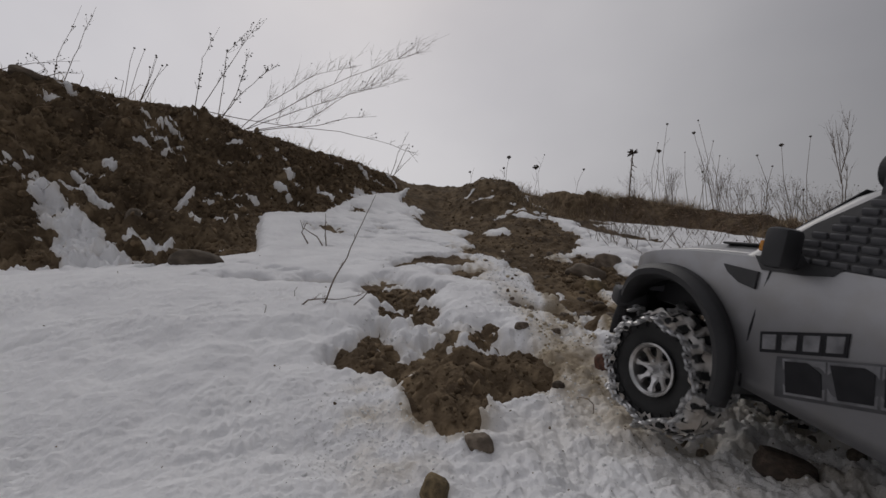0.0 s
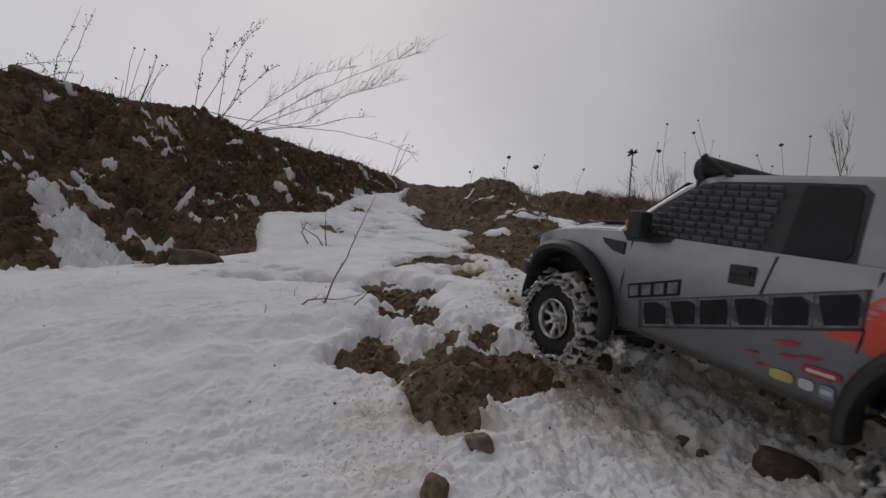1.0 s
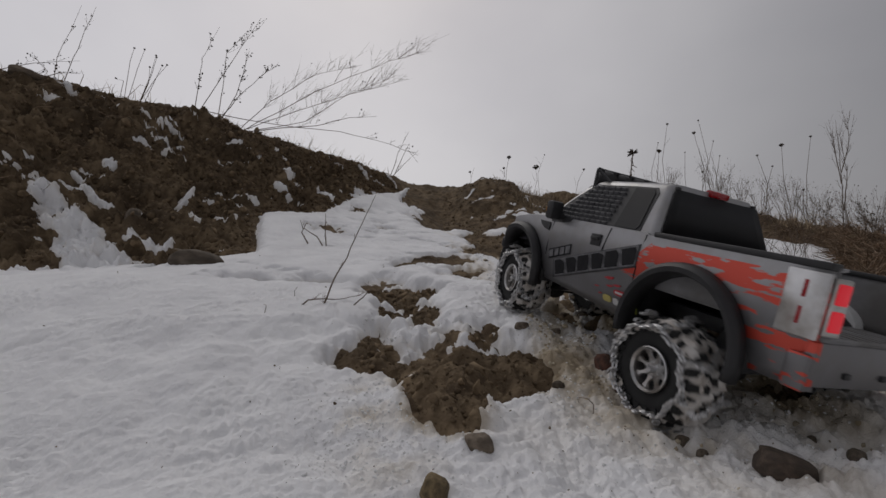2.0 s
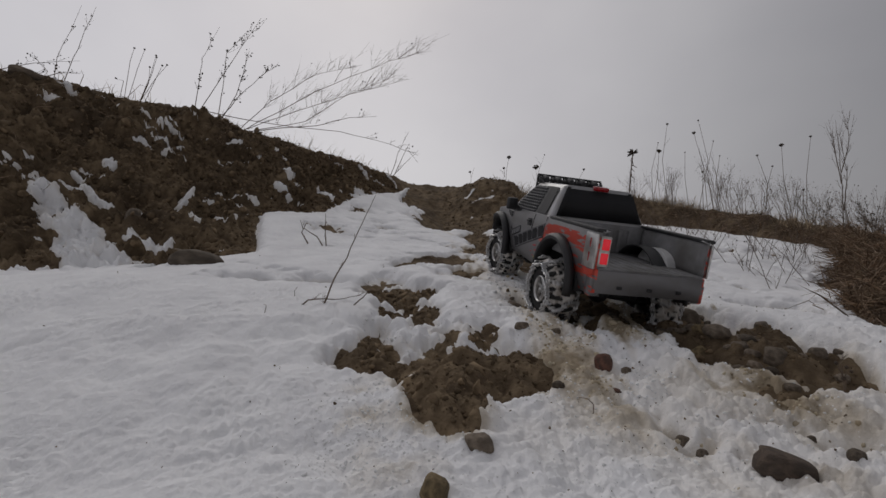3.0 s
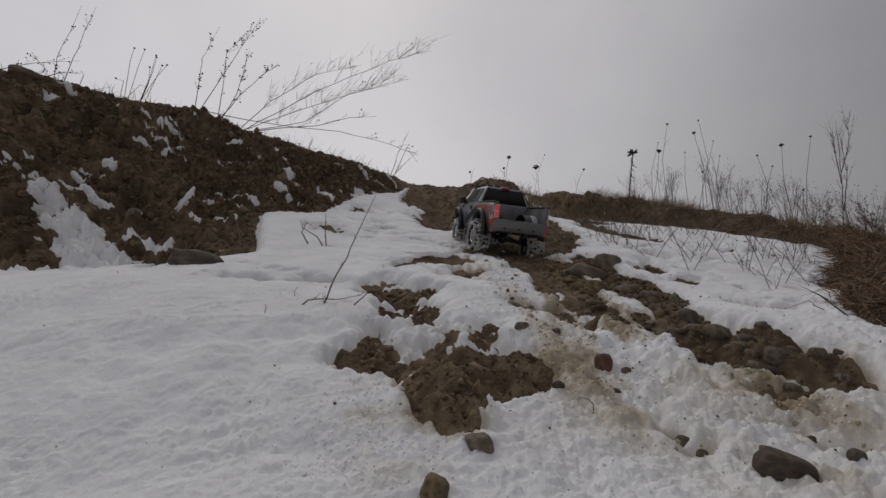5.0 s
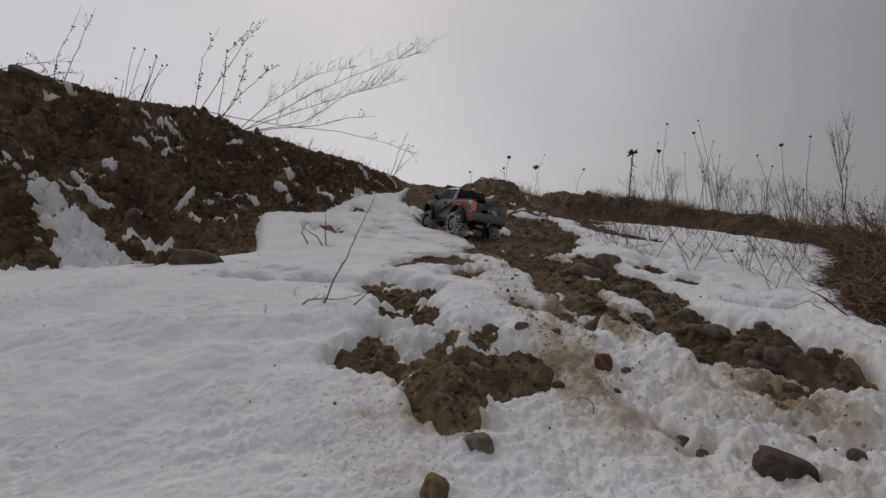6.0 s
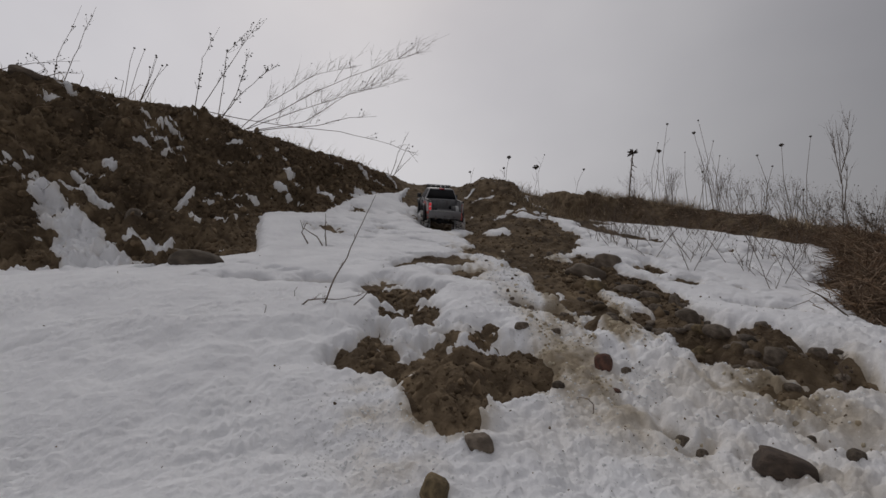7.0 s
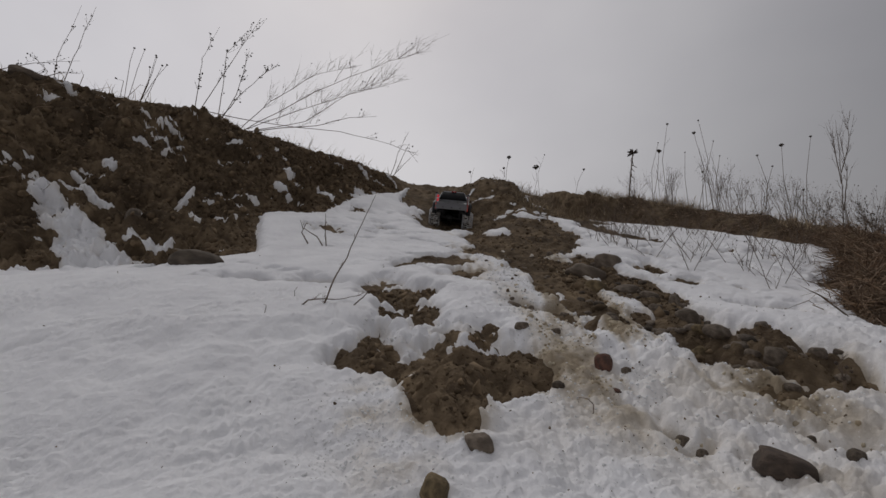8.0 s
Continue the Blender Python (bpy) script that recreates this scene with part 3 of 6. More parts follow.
def surface(x, y):
    """Heights of soil and snow, the snow's cover and silt, at plan points."""
    x, y = np.asarray(x, float), np.asarray(y, float)
    near = (y > -6) & (y < 5)
    cover = np.where(near, snow_cover(x, y), -0.2)
    cover = np.where(y <= -6, 0.2, cover)
    z0 = base_ground(x, y)
    zs = z0 + clods(x, y) + 0.006 * np.clip(-cover / 0.03, 0, 1) * np.clip((1.1 - y) / 0.4, 0, 1)
    tx = glide(TRACK, y)[0]
    churn = np.exp(-((x - tx - 0.02) / 0.14) ** 2) * np.clip((y - 0.15) / 0.3, 0, 1) * np.clip((1.7 - y) / 0.5, 0, 1)
    crumb = np.clip((x + 0.16) / 0.15, 0, 1) * np.clip((0.75 - y) / 0.2, 0, 1)
    thick = 0.018 * (1 - np.exp(-np.clip(cover, 0, None) / 0.018)) + np.where(cover < 0, cover * 0.9, 0) - 0.002
    near = np.clip((1.5 - y) / 0.6, 0, 1)
    lumps = fbm(x, y, 0.42, 2, 1, 0.35) * 0.020 * (0.5 + 0.5 * near) + fbm(x + 0.4 * y, y, 0.15, 1, 5) * 0.0030 + fbm(x, y, 0.03, 2, 2) * 0.0006
    # old wheel rut that curves away through the drift
    rut = y - 0.60 - 0.32 * (x + 0.25) - 0.55 * (x + 0.25) ** 2
    lumps = lumps + np.clip((-0.08 - x) / 0.12, 0, 1) * np.clip((x + 1.1) / 0.3, 0, 1) * (0.005 * np.exp(-((rut - 0.06) / 0.04) ** 2) - 0.005 * np.exp(-(rut / 0.035) ** 2))
    # coarse grains
    grain = np.clip(0.55 + 1.3 * fbm(x, y, 0.14, 3, 7), 0.22, 1) * np.clip((1.3 - y) / 0.5, 0, 1)
    lumps = lumps + grain * fbm(x, y, 0.0095, 2, 4, 0.6, True) * 0.0027
    lumps = lumps + churn * (fbm(x, y, 0.035, 4, 3, 0.6, True) * 0.011 + fbm(x - tx, y * 0.5, 0.07, 3, 4) * 0.008)
    lumps = lumps + crumb * fbm(x, y, 0.016, 3, 6, 0.65, True) * 0.0036
    streak = np.clip(0.66 + 1.8 * fbm(x - tx, y * 0.22, 0.05, 4, 2, 0.6), 0, 1.5)
    silt = 0.70 * streak * np.exp(-((x - tx - 0.01) / 0.15) ** 2) * np.clip((y - 0.3) / 0.3, 0, 1) * np.clip((2.6 - y) / 0.8, 0, 1)
    dirty = hump(x, y, -0.05, 0.44, 0.055, 0.085, 10)
    lumps = lumps + dirty * fbm(x, y, 0.013, 3, 6, 0.65, True) * 0.0030
    silt = silt + 0.36 * dirty * np.clip(0.6 + 1.5 * fbm(x, y, 0.03, 3, 5), 0, 1.3)
    silt = silt + 0.26 * np.clip(0.012 - cover, 0, 0.012) / 0.012 + 0.13 * crumb * np.clip(0.6 + 2 * fbm(x, y, 0.12, 3, 3), 0, 1.4) + 0.13 * np.clip((x - 0.06) / 0.2, 0, 1) * np.clip((0.75 - y) / 0.2, 0, 1) * np.clip(0.8 + 1.5 * fbm(x - tx, y * 0.3, 0.07, 3, 6), 0.1, 1.6) * np.exp(-((x - tx) / 0.2) ** 2)
    sink = np.clip(cover / 0.022, 0, 1)
    sink = sink * sink * (3 - 2 * sink)
    zn = zs + (np.maximum(z0 + 0.25 * (zs - z0), z0 - 0.01) - zs) * sink + thick + lumps * np.clip(cover / 0.03, 0, 1) + 0.004
    zs = np.where((cover > 0.004) & (x > -0.6) & (y < 1.6), np.minimum(zs, zn - 0.003), zs)
    return zs, zn, cover, silt


def lie(x, y):
    """Height of whatever lies on top."""
    zs, zn, cover, _ = surface(np.array([x]), np.array([y]))
    up = bank_shift(np.array([x]), np.array([y]))[0][0, 2]
    return float(max(zs[0], zn[0]) if cover[0] > -0.03 else zs[0]) + float(up)


def rows_ahead(n):
    """Distances from 0.16 to 4.4 m, evenly graded, but closer across the steep end of the left bank."""
    y = np.geomspace(0.16, 4.4, 4000)
    d = (1 + 1.6 * np.clip((y - 1.12) / 0.05, 0, 1) * np.clip((2.5 - y) / 0.5, 0, 1))
    c = np.cumsum(d)
    return np.interp(np.linspace(c[0], c[-1], n), c, y)


def ground_grid():
    """Plan points of the sheet: close near the track, wide beyond it."""
    ys = np.concatenate([np.linspace(-30, -1.2, 8), np.linspace(-1.0, 0.14, 14), rows_ahead(840), 4.5 + 0.25 * np.arange(1, 9), np.linspace(7.5, 60, 12)])
    us = np.concatenate([-np.geomspace(40, 1.08, 12), np.linspace(-1, 1, 700), np.geomspace(1.08, 40, 12)])
    w = 0.12 + 1.08 * np.clip(ys, 0.12, 5)
    return us[None, :] * w[:, None] + 0 * ys[:, None], ys[:, None] + 0 * us[None, :]


def sheet(name, x, y, z, keep, material, fields=()):
    n, m = x.shape
    idx = np.arange(n * m).reshape(n, m)
    quads = np.stack([idx[:-1, :-1], idx[:-1, 1:], idx[1:, 1:], idx[1:, :-1]], -1).reshape(-1, 4)
    if keep is not None:
        quads = quads[keep.ravel()[quads].any(1)]
        used = np.unique(quads)
        back = np.zeros(n * m, int)
        back[used] = np.arange(len(used))
        quads = back[quads]
    else:
        used = np.arange(n * m)
    co = np.stack([x, y, z], -1).reshape(-1, 3)[used]
    me = bpy.data.meshes.new(name)
    me.vertices.add(len(co))
    me.vertices.foreach_set("co", co.astype(np.float32).ravel())
    me.loops.add(len(quads) * 4)
    me.loops.foreach_set("vertex_index", quads.astype(np.int32).ravel())
    me.polygons.add(len(quads))
    me.polygons.foreach_set("loop_start", np.arange(0, len(quads) * 4, 4, dtype=np.int32))
    me.update(calc_edges=True)
    me.polygons.foreach_set("use_smooth", np.ones(len(quads), bool))
    for key, val in fields:
        at = me.attributes.new(key, "FLOAT", "POINT")
        at.data.foreach_set("value", val.ravel()[used].astype(np.float32))
    me.materials.append(material)
    return new(name, me)


def build_ground():
    x, y = ground_grid()
    zs, zn, cover, silt = surface(x, y)
    push, normal = bank_shift(x, y)
    bank = np.clip(steepness(x, y) / 0.3, 0, 1)[..., None]
    skin = (zn - zs)[..., None] * bank
    gx, gy, gz = np.moveaxis(push, -1, 0)
    sx, sy, sz = np.moveaxis(push + skin * (normal - [0, 0, 1]), -1, 0)
    ground = sheet("ground", x + gx, y + gy, zs + gz, None, SOIL)
    tagged(ground, "damp brown loam of an eroded hillside gully with clods", "ground", kind="structure")
    snow = sheet("snow", x + sx, y + sy, zn + sz, cover > -0.03, SNOW, (("silt", silt),))
    tagged(snow, "patchy old coarse white snow, silty in the wheel track", "snow", kind="structure")


build_ground()

# ---- helpers for things ----
def part(name, bm, material, parent=None, label="", smooth=True):
    """Links a bmesh as one mesh object, under a thing or a part."""
    me = bpy.data.meshes.new(name)
    bm.normal_update()
    bm.to_mesh(me)
    bm.free()
    if smooth:
        me.polygons.foreach_set("use_smooth", [True] * len(me.polygons))
        me.set_sharp_from_angle(angle=radians(38))
    if material:
        me.materials.append(material)
    ob = new(name, me)
    ob.parent = parent
    if label:
        tagged(ob, label)
    return ob


def add_box(bm, size, at=(0, 0, 0), turn=(0, 0, 0), bevel=0.0):
    b2 = bmesh.new()
    bmesh.ops.create_cube(b2, size=1, matrix=Matrix.Diagonal((*size, 1)))
    if bevel:
        bmesh.ops.bevel(b2, geom=b2.edges[:], offset=bevel, segments=2, affect="EDGES", profile=0.5)
    merge(bm, b2, pose(*at, *turn))


def merge(bm, b2, m):
    """Adds the bmesh b2, placed by m, to bm."""
    b2.verts.index_update()
    vs = [bm.verts.new(m @ v.co) for v in b2.verts]
    for f in b2.faces:
        try:
            bm.faces.new([vs[v.index] for v in f.verts])
        except ValueError:
            pass
    b2.free()


def add_lathe(bm, profile, steps=32, m=Matrix(), close=False):
    """Turns (radius, along y) pairs about the y axis."""
    rings = []
    for k in range(steps):
        a = 2 * math.pi * k / steps
        rings.append([bm.verts.new(m @ Vector((r * math.cos(a), y, r * math.sin(a)))) for r, y in profile])
    n = len(profile)
    for k in range(steps):
        p, q = rings[k], rings[(k + 1) % steps]
        for j in range(n if close else n - 1):
            bm.faces.new((p[j], p[(j + 1) % n], q[(j + 1) % n], q[j]))


def add_tube(bm, pts, radii, sides=6, cap=True):
    """A tapered tube along points."""
    pts = [Vector(p) for p in pts]
    if not isinstance(radii, (list, tuple)):
        radii = [radii] * len(pts)
    up, last = Vector((0.31, 0.17, 0.93)), None
    for i, p in enumerate(pts):
        d = (pts[min(i + 1, len(pts) - 1)] - pts[max(i - 1, 0)]).normalized()
        if abs(d.dot(up)) > 0.95:
            up = Vector((0.93, 0.3, 0.1))
        a = d.cross(up).normalized()
        b = d.cross(a)
        ring = [bm.verts.new(p + radii[i] * (math.cos(2 * math.pi * k / sides) * a + math.sin(2 * math.pi * k / sides) * b)) for k in range(sides)]
        if last:
            for k in range(sides):
                bm.faces.new((last[k], last[(k + 1) % sides], ring[(k + 1) % sides], ring[k]))
        elif cap:
            bm.faces.new(ring)
        last = ring
    if cap:
        bm.faces.new(last[::-1])


def grid_faces(bm, rows, flip=False):
    vs = [[bm.verts.new(p) for p in r] for r in rows]
    for a, b in zip(vs[:-1], vs[1:]):
        for k in range(len(a) - 1):
            q = (a[k], a[k + 1], b[k + 1], b[k])
            bm.faces.new(q[::-1] if flip else q)
    return vs


def thicken(ob, t, offset=-1):
    s = ob.modifiers.new("shell", "SOLIDIFY")
    s.thickness, s.offset = t, offset
    return ob


def prism(bm, outline, y0, y1, curve=None, domed=False):
    """A plate with an outline of (x, z), between two y; curve(x, z) shifts y."""
    c = curve or (lambda x, z: 0)
    a = [bm.verts.new((x, y0 + c(x, z), z)) for x, z in outline]
    b = [bm.verts.new((x, y1 + c(x, z), z)) for x, z in outline]
    bm.faces.new(a)
    if domed:
        mx, mz = sum(q[0] for q in outline) / len(outline), sum(q[1] for q in outline) / len(outline)
        mid = bm.verts.new((mx, y1 + c(mx, mz), mz))
        for k in range(len(b)):
            bm.faces.new((b[k], b[(k + 1) % len(b)], mid))
    else:
        bm.faces.new(b[::-1])
    for k in range(len(a)):
        bm.faces.new((a[k], b[k], b[(k + 1) % len(a)], a[(k + 1) % len(a)]))


# ---- the radio-controlled pickup ----
def paint_material():
    """Silver-grey lacquer with red splashes on the bed sides, dusty and scratched."""
    m = mat("grey_lacquer", (0.34, 0.34, 0.35), (0.30, 0.30, 0.31), rough=0.34, metal=0.5, scale=30, dark=(0.30, 0.295, 0.29), dark_scale=60, bump=0.04)
    nt = m.node_tree
    b = nt.nodes["Principled BSDF"]
    src = b.inputs["Base Color"].links[0].from_socket
    tc = nt.nodes.new("ShaderNodeTexCoord")
    sx = nt.nodes.new("ShaderNodeSeparateXYZ")
    nt.links.new(tc.outputs["Object"], sx.inputs[0])
    mp = nt.nodes.new("ShaderNodeMapping")
    mp.inputs["Rotation"].default_value = (0, radians(-28), 0)
    mp.inputs["Scale"].default_value = (9, 20, 34)
    nt.links.new(tc.outputs["Object"], mp.inputs[0])
    no = nt.nodes.new("ShaderNodeTexNoise")
    no.inputs["Scale"].default_value, no.inputs["Detail"].default_value = 1.6, 3
    nt.links.new(mp.outputs[0], no.inputs[0])
    # the splash is thickest over the rear wheel and thins forward
    g1 = nt.nodes.new("ShaderNodeMapRange")
    g1.inputs[1].default_value, g1.inputs[2].default_value = -0.045, -0.092
    g1.inputs[3].default_value, g1.inputs[4].default_value = -0.16, 0.16
    nt.links.new(sx.outputs[0], g1.inputs[0])
    ad = nt.nodes.new("ShaderNodeMath")
    nt.links.new(no.outputs[0], ad.inputs[0])
    nt.links.new(g1.outputs[0], ad.inputs[1])
    st = nt.nodes.new("ShaderNodeMapRange")
    st.inputs[1].default_value, st.inputs[2].default_value = 0.565, 0.585
    nt.links.new(ad.outputs[0], st.inputs[0])
    # only the outer flanks behind the doors carry it, below the rail
    fl = nt.nodes.new("ShaderNodeMath")
    fl.operation = "ABSOLUTE"
    nt.links.new(sx.outputs[1], fl.inputs[0])
    f2 = nt.nodes.new("ShaderNodeMath")
    f2.operation = "GREATER_THAN"
    f2.inputs[1].default_value = 0.088
    nt.links.new(fl.outputs[0], f2.inputs[0])
    f3 = nt.nodes.new("ShaderNodeMath")
    f3.operation = "LESS_THAN"
    f3.inputs[1].default_value = 0.158
    nt.links.new(sx.outputs[2], f3.inputs[0])
    m1 = nt.nodes.new("ShaderNodeMath")
    m1.operation = "MULTIPLY"
    nt.links.new(f2.outputs[0], m1.inputs[0])
    nt.links.new(f3.outputs[0], m1.inputs[1])
    m2 = nt.nodes.new("ShaderNodeMath")
    m2.operation = "MULTIPLY"
    nt.links.new(m1.outputs[0], m2.inputs[0])
    nt.links.new(st.outputs[0], m2.inputs[1])
    # forward of the bed the splash keeps below the lettering
    zt = nt.nodes.new("ShaderNodeMapRange")
    zt.inputs[1].default_value, zt.inputs[2].default_value = -0.068, -0.108
    zt.inputs[3].default_value, zt.inputs[4].default_value = 0.118, 0.158
    nt.links.new(sx.outputs[0], zt.inputs[0])
    nt.links.new(zt.outputs[0], f3.inputs[1])
    # and above the stickers on the rear door
    zb = nt.nodes.new("ShaderNodeMapRange")
    zb.inputs[1].default_value, zb.inputs[2].default_value = -0.092, -0.125
    zb.inputs[3].default_value, zb.inputs[4].default_value = 0.101, 0.0
    nt.links.new(sx.outputs[0], zb.inputs[0])
    f4 = nt.nodes.new("ShaderNodeMath")
    f4.operation = "GREATER_THAN"
    nt.links.new(sx.outputs[2], f4.inputs[0])
    nt.links.new(zb.outputs[0], f4.inputs[1])
    m4 = nt.nodes.new("ShaderNodeMath")
    m4.operation = "MULTIPLY"
    nt.links.new(f4.outputs[0], m4.inputs[0])
    nt.links.new(m2.outputs[0], m4.inputs[1])
    m2 = m4
    # grey streaks worn through the red
    n3 = nt.nodes.new("ShaderNodeTexNoise")
    n3.inputs["Scale"].default_value, n3.inputs["Detail"].default_value = 4.2, 5
    nt.links.new(mp.outputs[0], n3.inputs[0])
    s3 = nt.nodes.new("ShaderNodeMapRange")
    s3.inputs[1].default_value, s3.inputs[2].default_value = 0.57, 0.53
    nt.links.new(n3.outputs[0], s3.inputs[0])
    m3 = nt.nodes.new("ShaderNodeMath")
    m3.operation = "MULTIPLY"
    nt.links.new(m2.outputs[0], m3.inputs[0])
    nt.links.new(s3.outputs[0], m3.inputs[1])
    m2 = m3
    # charcoal of the lower doors fades in, with the dark ground reflection painted in
    lz = nt.nodes.new("ShaderNodeMapRange")
    lz.inputs[1].default_value, lz.inputs[2].default_value = 0.150, 0.116
    lz.inputs[4].default_value = 0.66
    nt.links.new(sx.outputs[2], lz.inputs[0])
    cx = nt.nodes.new("ShaderNodeMix")
    cx.data_type = "RGBA"
    cx.inputs[7].default_value = (0.085, 0.083, 0.088, 1)
    nt.links.new(lz.outputs[0], cx.inputs[0])
    nt.links.new(src, cx.inputs[6])
    src = cx.outputs[2]
    mx = nt.nodes.new("ShaderNodeMix")
    mx.data_type = "RGBA"
    mx.inputs[7].default_value = (0.56, 0.075, 0.05, 1)
    nt.links.new(m2.outputs[0], mx.inputs[0])
    nt.links.new(src, mx.inputs[6])
    nt.links.new(mx.outputs[2], b.inputs["Base Color"])
    return m


PAINT = paint_material()
PLASTIC = mat("black_plastic", (0.022, 0.022, 0.024), (0.014, 0.014, 0.015), rough=0.55, scale=50, bump=0.15)
LINER = mat("grey_bed_liner", (0.23, 0.23, 0.235), (0.17, 0.17, 0.175), rough=0.7, scale=60, bump=0.2, dark=(0.12, 0.115, 0.11), dark_scale=20)
GLASS = mat("tinted_glass", (0.016, 0.016, 0.018), (0.012, 0.012, 0.013), rough=0.5, scale=20, spec=0.22)
RUBBER = mat("rubber", (0.02, 0.02, 0.02), (0.012, 0.012, 0.012), rough=0.8, scale=60, bump=0.3)
CHROME = mat("satin_chrome", (0.62, 0.62, 0.62), (0.5, 0.5, 0.5), rough=0.28, metal=0.9, scale=60, dark=(0.3, 0.27, 0.24), dark_scale=40)
STEEL = mat("chain_steel", (0.72, 0.72, 0.73), (0.5, 0.5, 0.5), rough=0.35, metal=0.75, scale=80)
RED_LENS = mat("red_lens", (0.30, 0.008, 0.012), (0.24, 0.006, 0.01), rough=0.15, scale=60)
RED_LIT = mat("red_lens_lit", (0.5, 0.02, 0.03), (0.45, 0.01, 0.02), rough=0.2, scale=60, emit=(1.0, 0.03, 0.05, 0.28))
AMBER = mat("amber_lens", (0.6, 0.25, 0.03), (0.5, 0.2, 0.02), rough=0.2, scale=60)
LAMP_GLASS = mat("lamp_glass", (0.10, 0.10, 0.11), (0.06, 0.06, 0.07), rough=0.1, scale=30)
DECAL = mat("black_decal", (0.014, 0.014, 0.016), (0.022, 0.022, 0.024), rough=0.6, scale=60, spec=0.15)
DECAL_EDGE = mat("pale_decal_edge", (0.20, 0.20, 0.21), (0.09, 0.09, 0.095), rough=0.5, scale=90, spec=0.3)
DECAL_GREY = mat("grey_decal", (0.095, 0.095, 0.10), (0.060, 0.060, 0.065), rough=0.6, scale=60, spec=0.2)
STICKER_Y = mat("yellow_sticker", (0.5, 0.42, 0.12), (0.4, 0.35, 0.12), rough=0.5, scale=60)
STICKER_R = mat("red_sticker", (0.45, 0.03, 0.04), (0.4, 0.03, 0.04), rough=0.5, scale=60)
STICKER_B = mat("blue_sticker", (0.25, 0.33, 0.45), (0.16, 0.2, 0.3), rough=0.5, scale=60)
STICKER_W = mat("white_sticker", (0.6, 0.6, 0.6), (0.5, 0.5, 0.5), rough=0.5, scale=60)
STICKER_G = mat("green_sticker", (0.12, 0.2, 0.05), (0.3, 0.28, 0.05), rough=0.5, scale=60)
PACKED = mat("packed_snow", (0.70, 0.685, 0.665), (0.40, 0.355, 0.31), rough=0.8, scale=50, bump=0.6, bump_scale=200)

AX, R_TYRE, AZ, HW = 0.165, 0.050, 0.048, 0.100   # half wheelbase, tyre radius, hub height, half body width
R_ARCH = 0.0675
ARCH_Z = 0.0745


def half_width(x, z):
    w = HW - 0.0045 * ((z - 0.135) / 0.04) ** 2
    if x > 0.18:
        w -= 0.018 * ((x - 0.18) / 0.045) ** 2
    if x < -0.25:
        w -= 0.009 * ((-0.25 - x) / 0.03) ** 2
    return w


def cab_half(z):
    t = (z - 0.165) / 0.056
    return 0.0955 - 0.023 * t - 0.004 * t * t


def tall(z):
    """Heights of the cab above the belt line."""
    return z + 0.12 * max(0.0, z - 0.165)


def side_top(x):
    if x < -0.10:
        return 0.166
    if x < 0.09:
        return 0.168
    t = (x - 0.09) / 0.135
    return 0.168 - 0.006 * t - 0.014 * t ** 3


def side_bottom(x):
    if x > AX:
        zb = 0.092
    elif x < -AX:
        zb = 0.070
    else:
        zb = 0.0694 + 0.0625 * x
    for xa, az in ((AX - 0.005, ARCH_Z), (-AX, ARCH_Z - 0.004)):
        d = abs(x - xa)
        if d < R_ARCH:
            zb = max(zb, az + math.sqrt(R_ARCH ** 2 - d * d))
    return zb


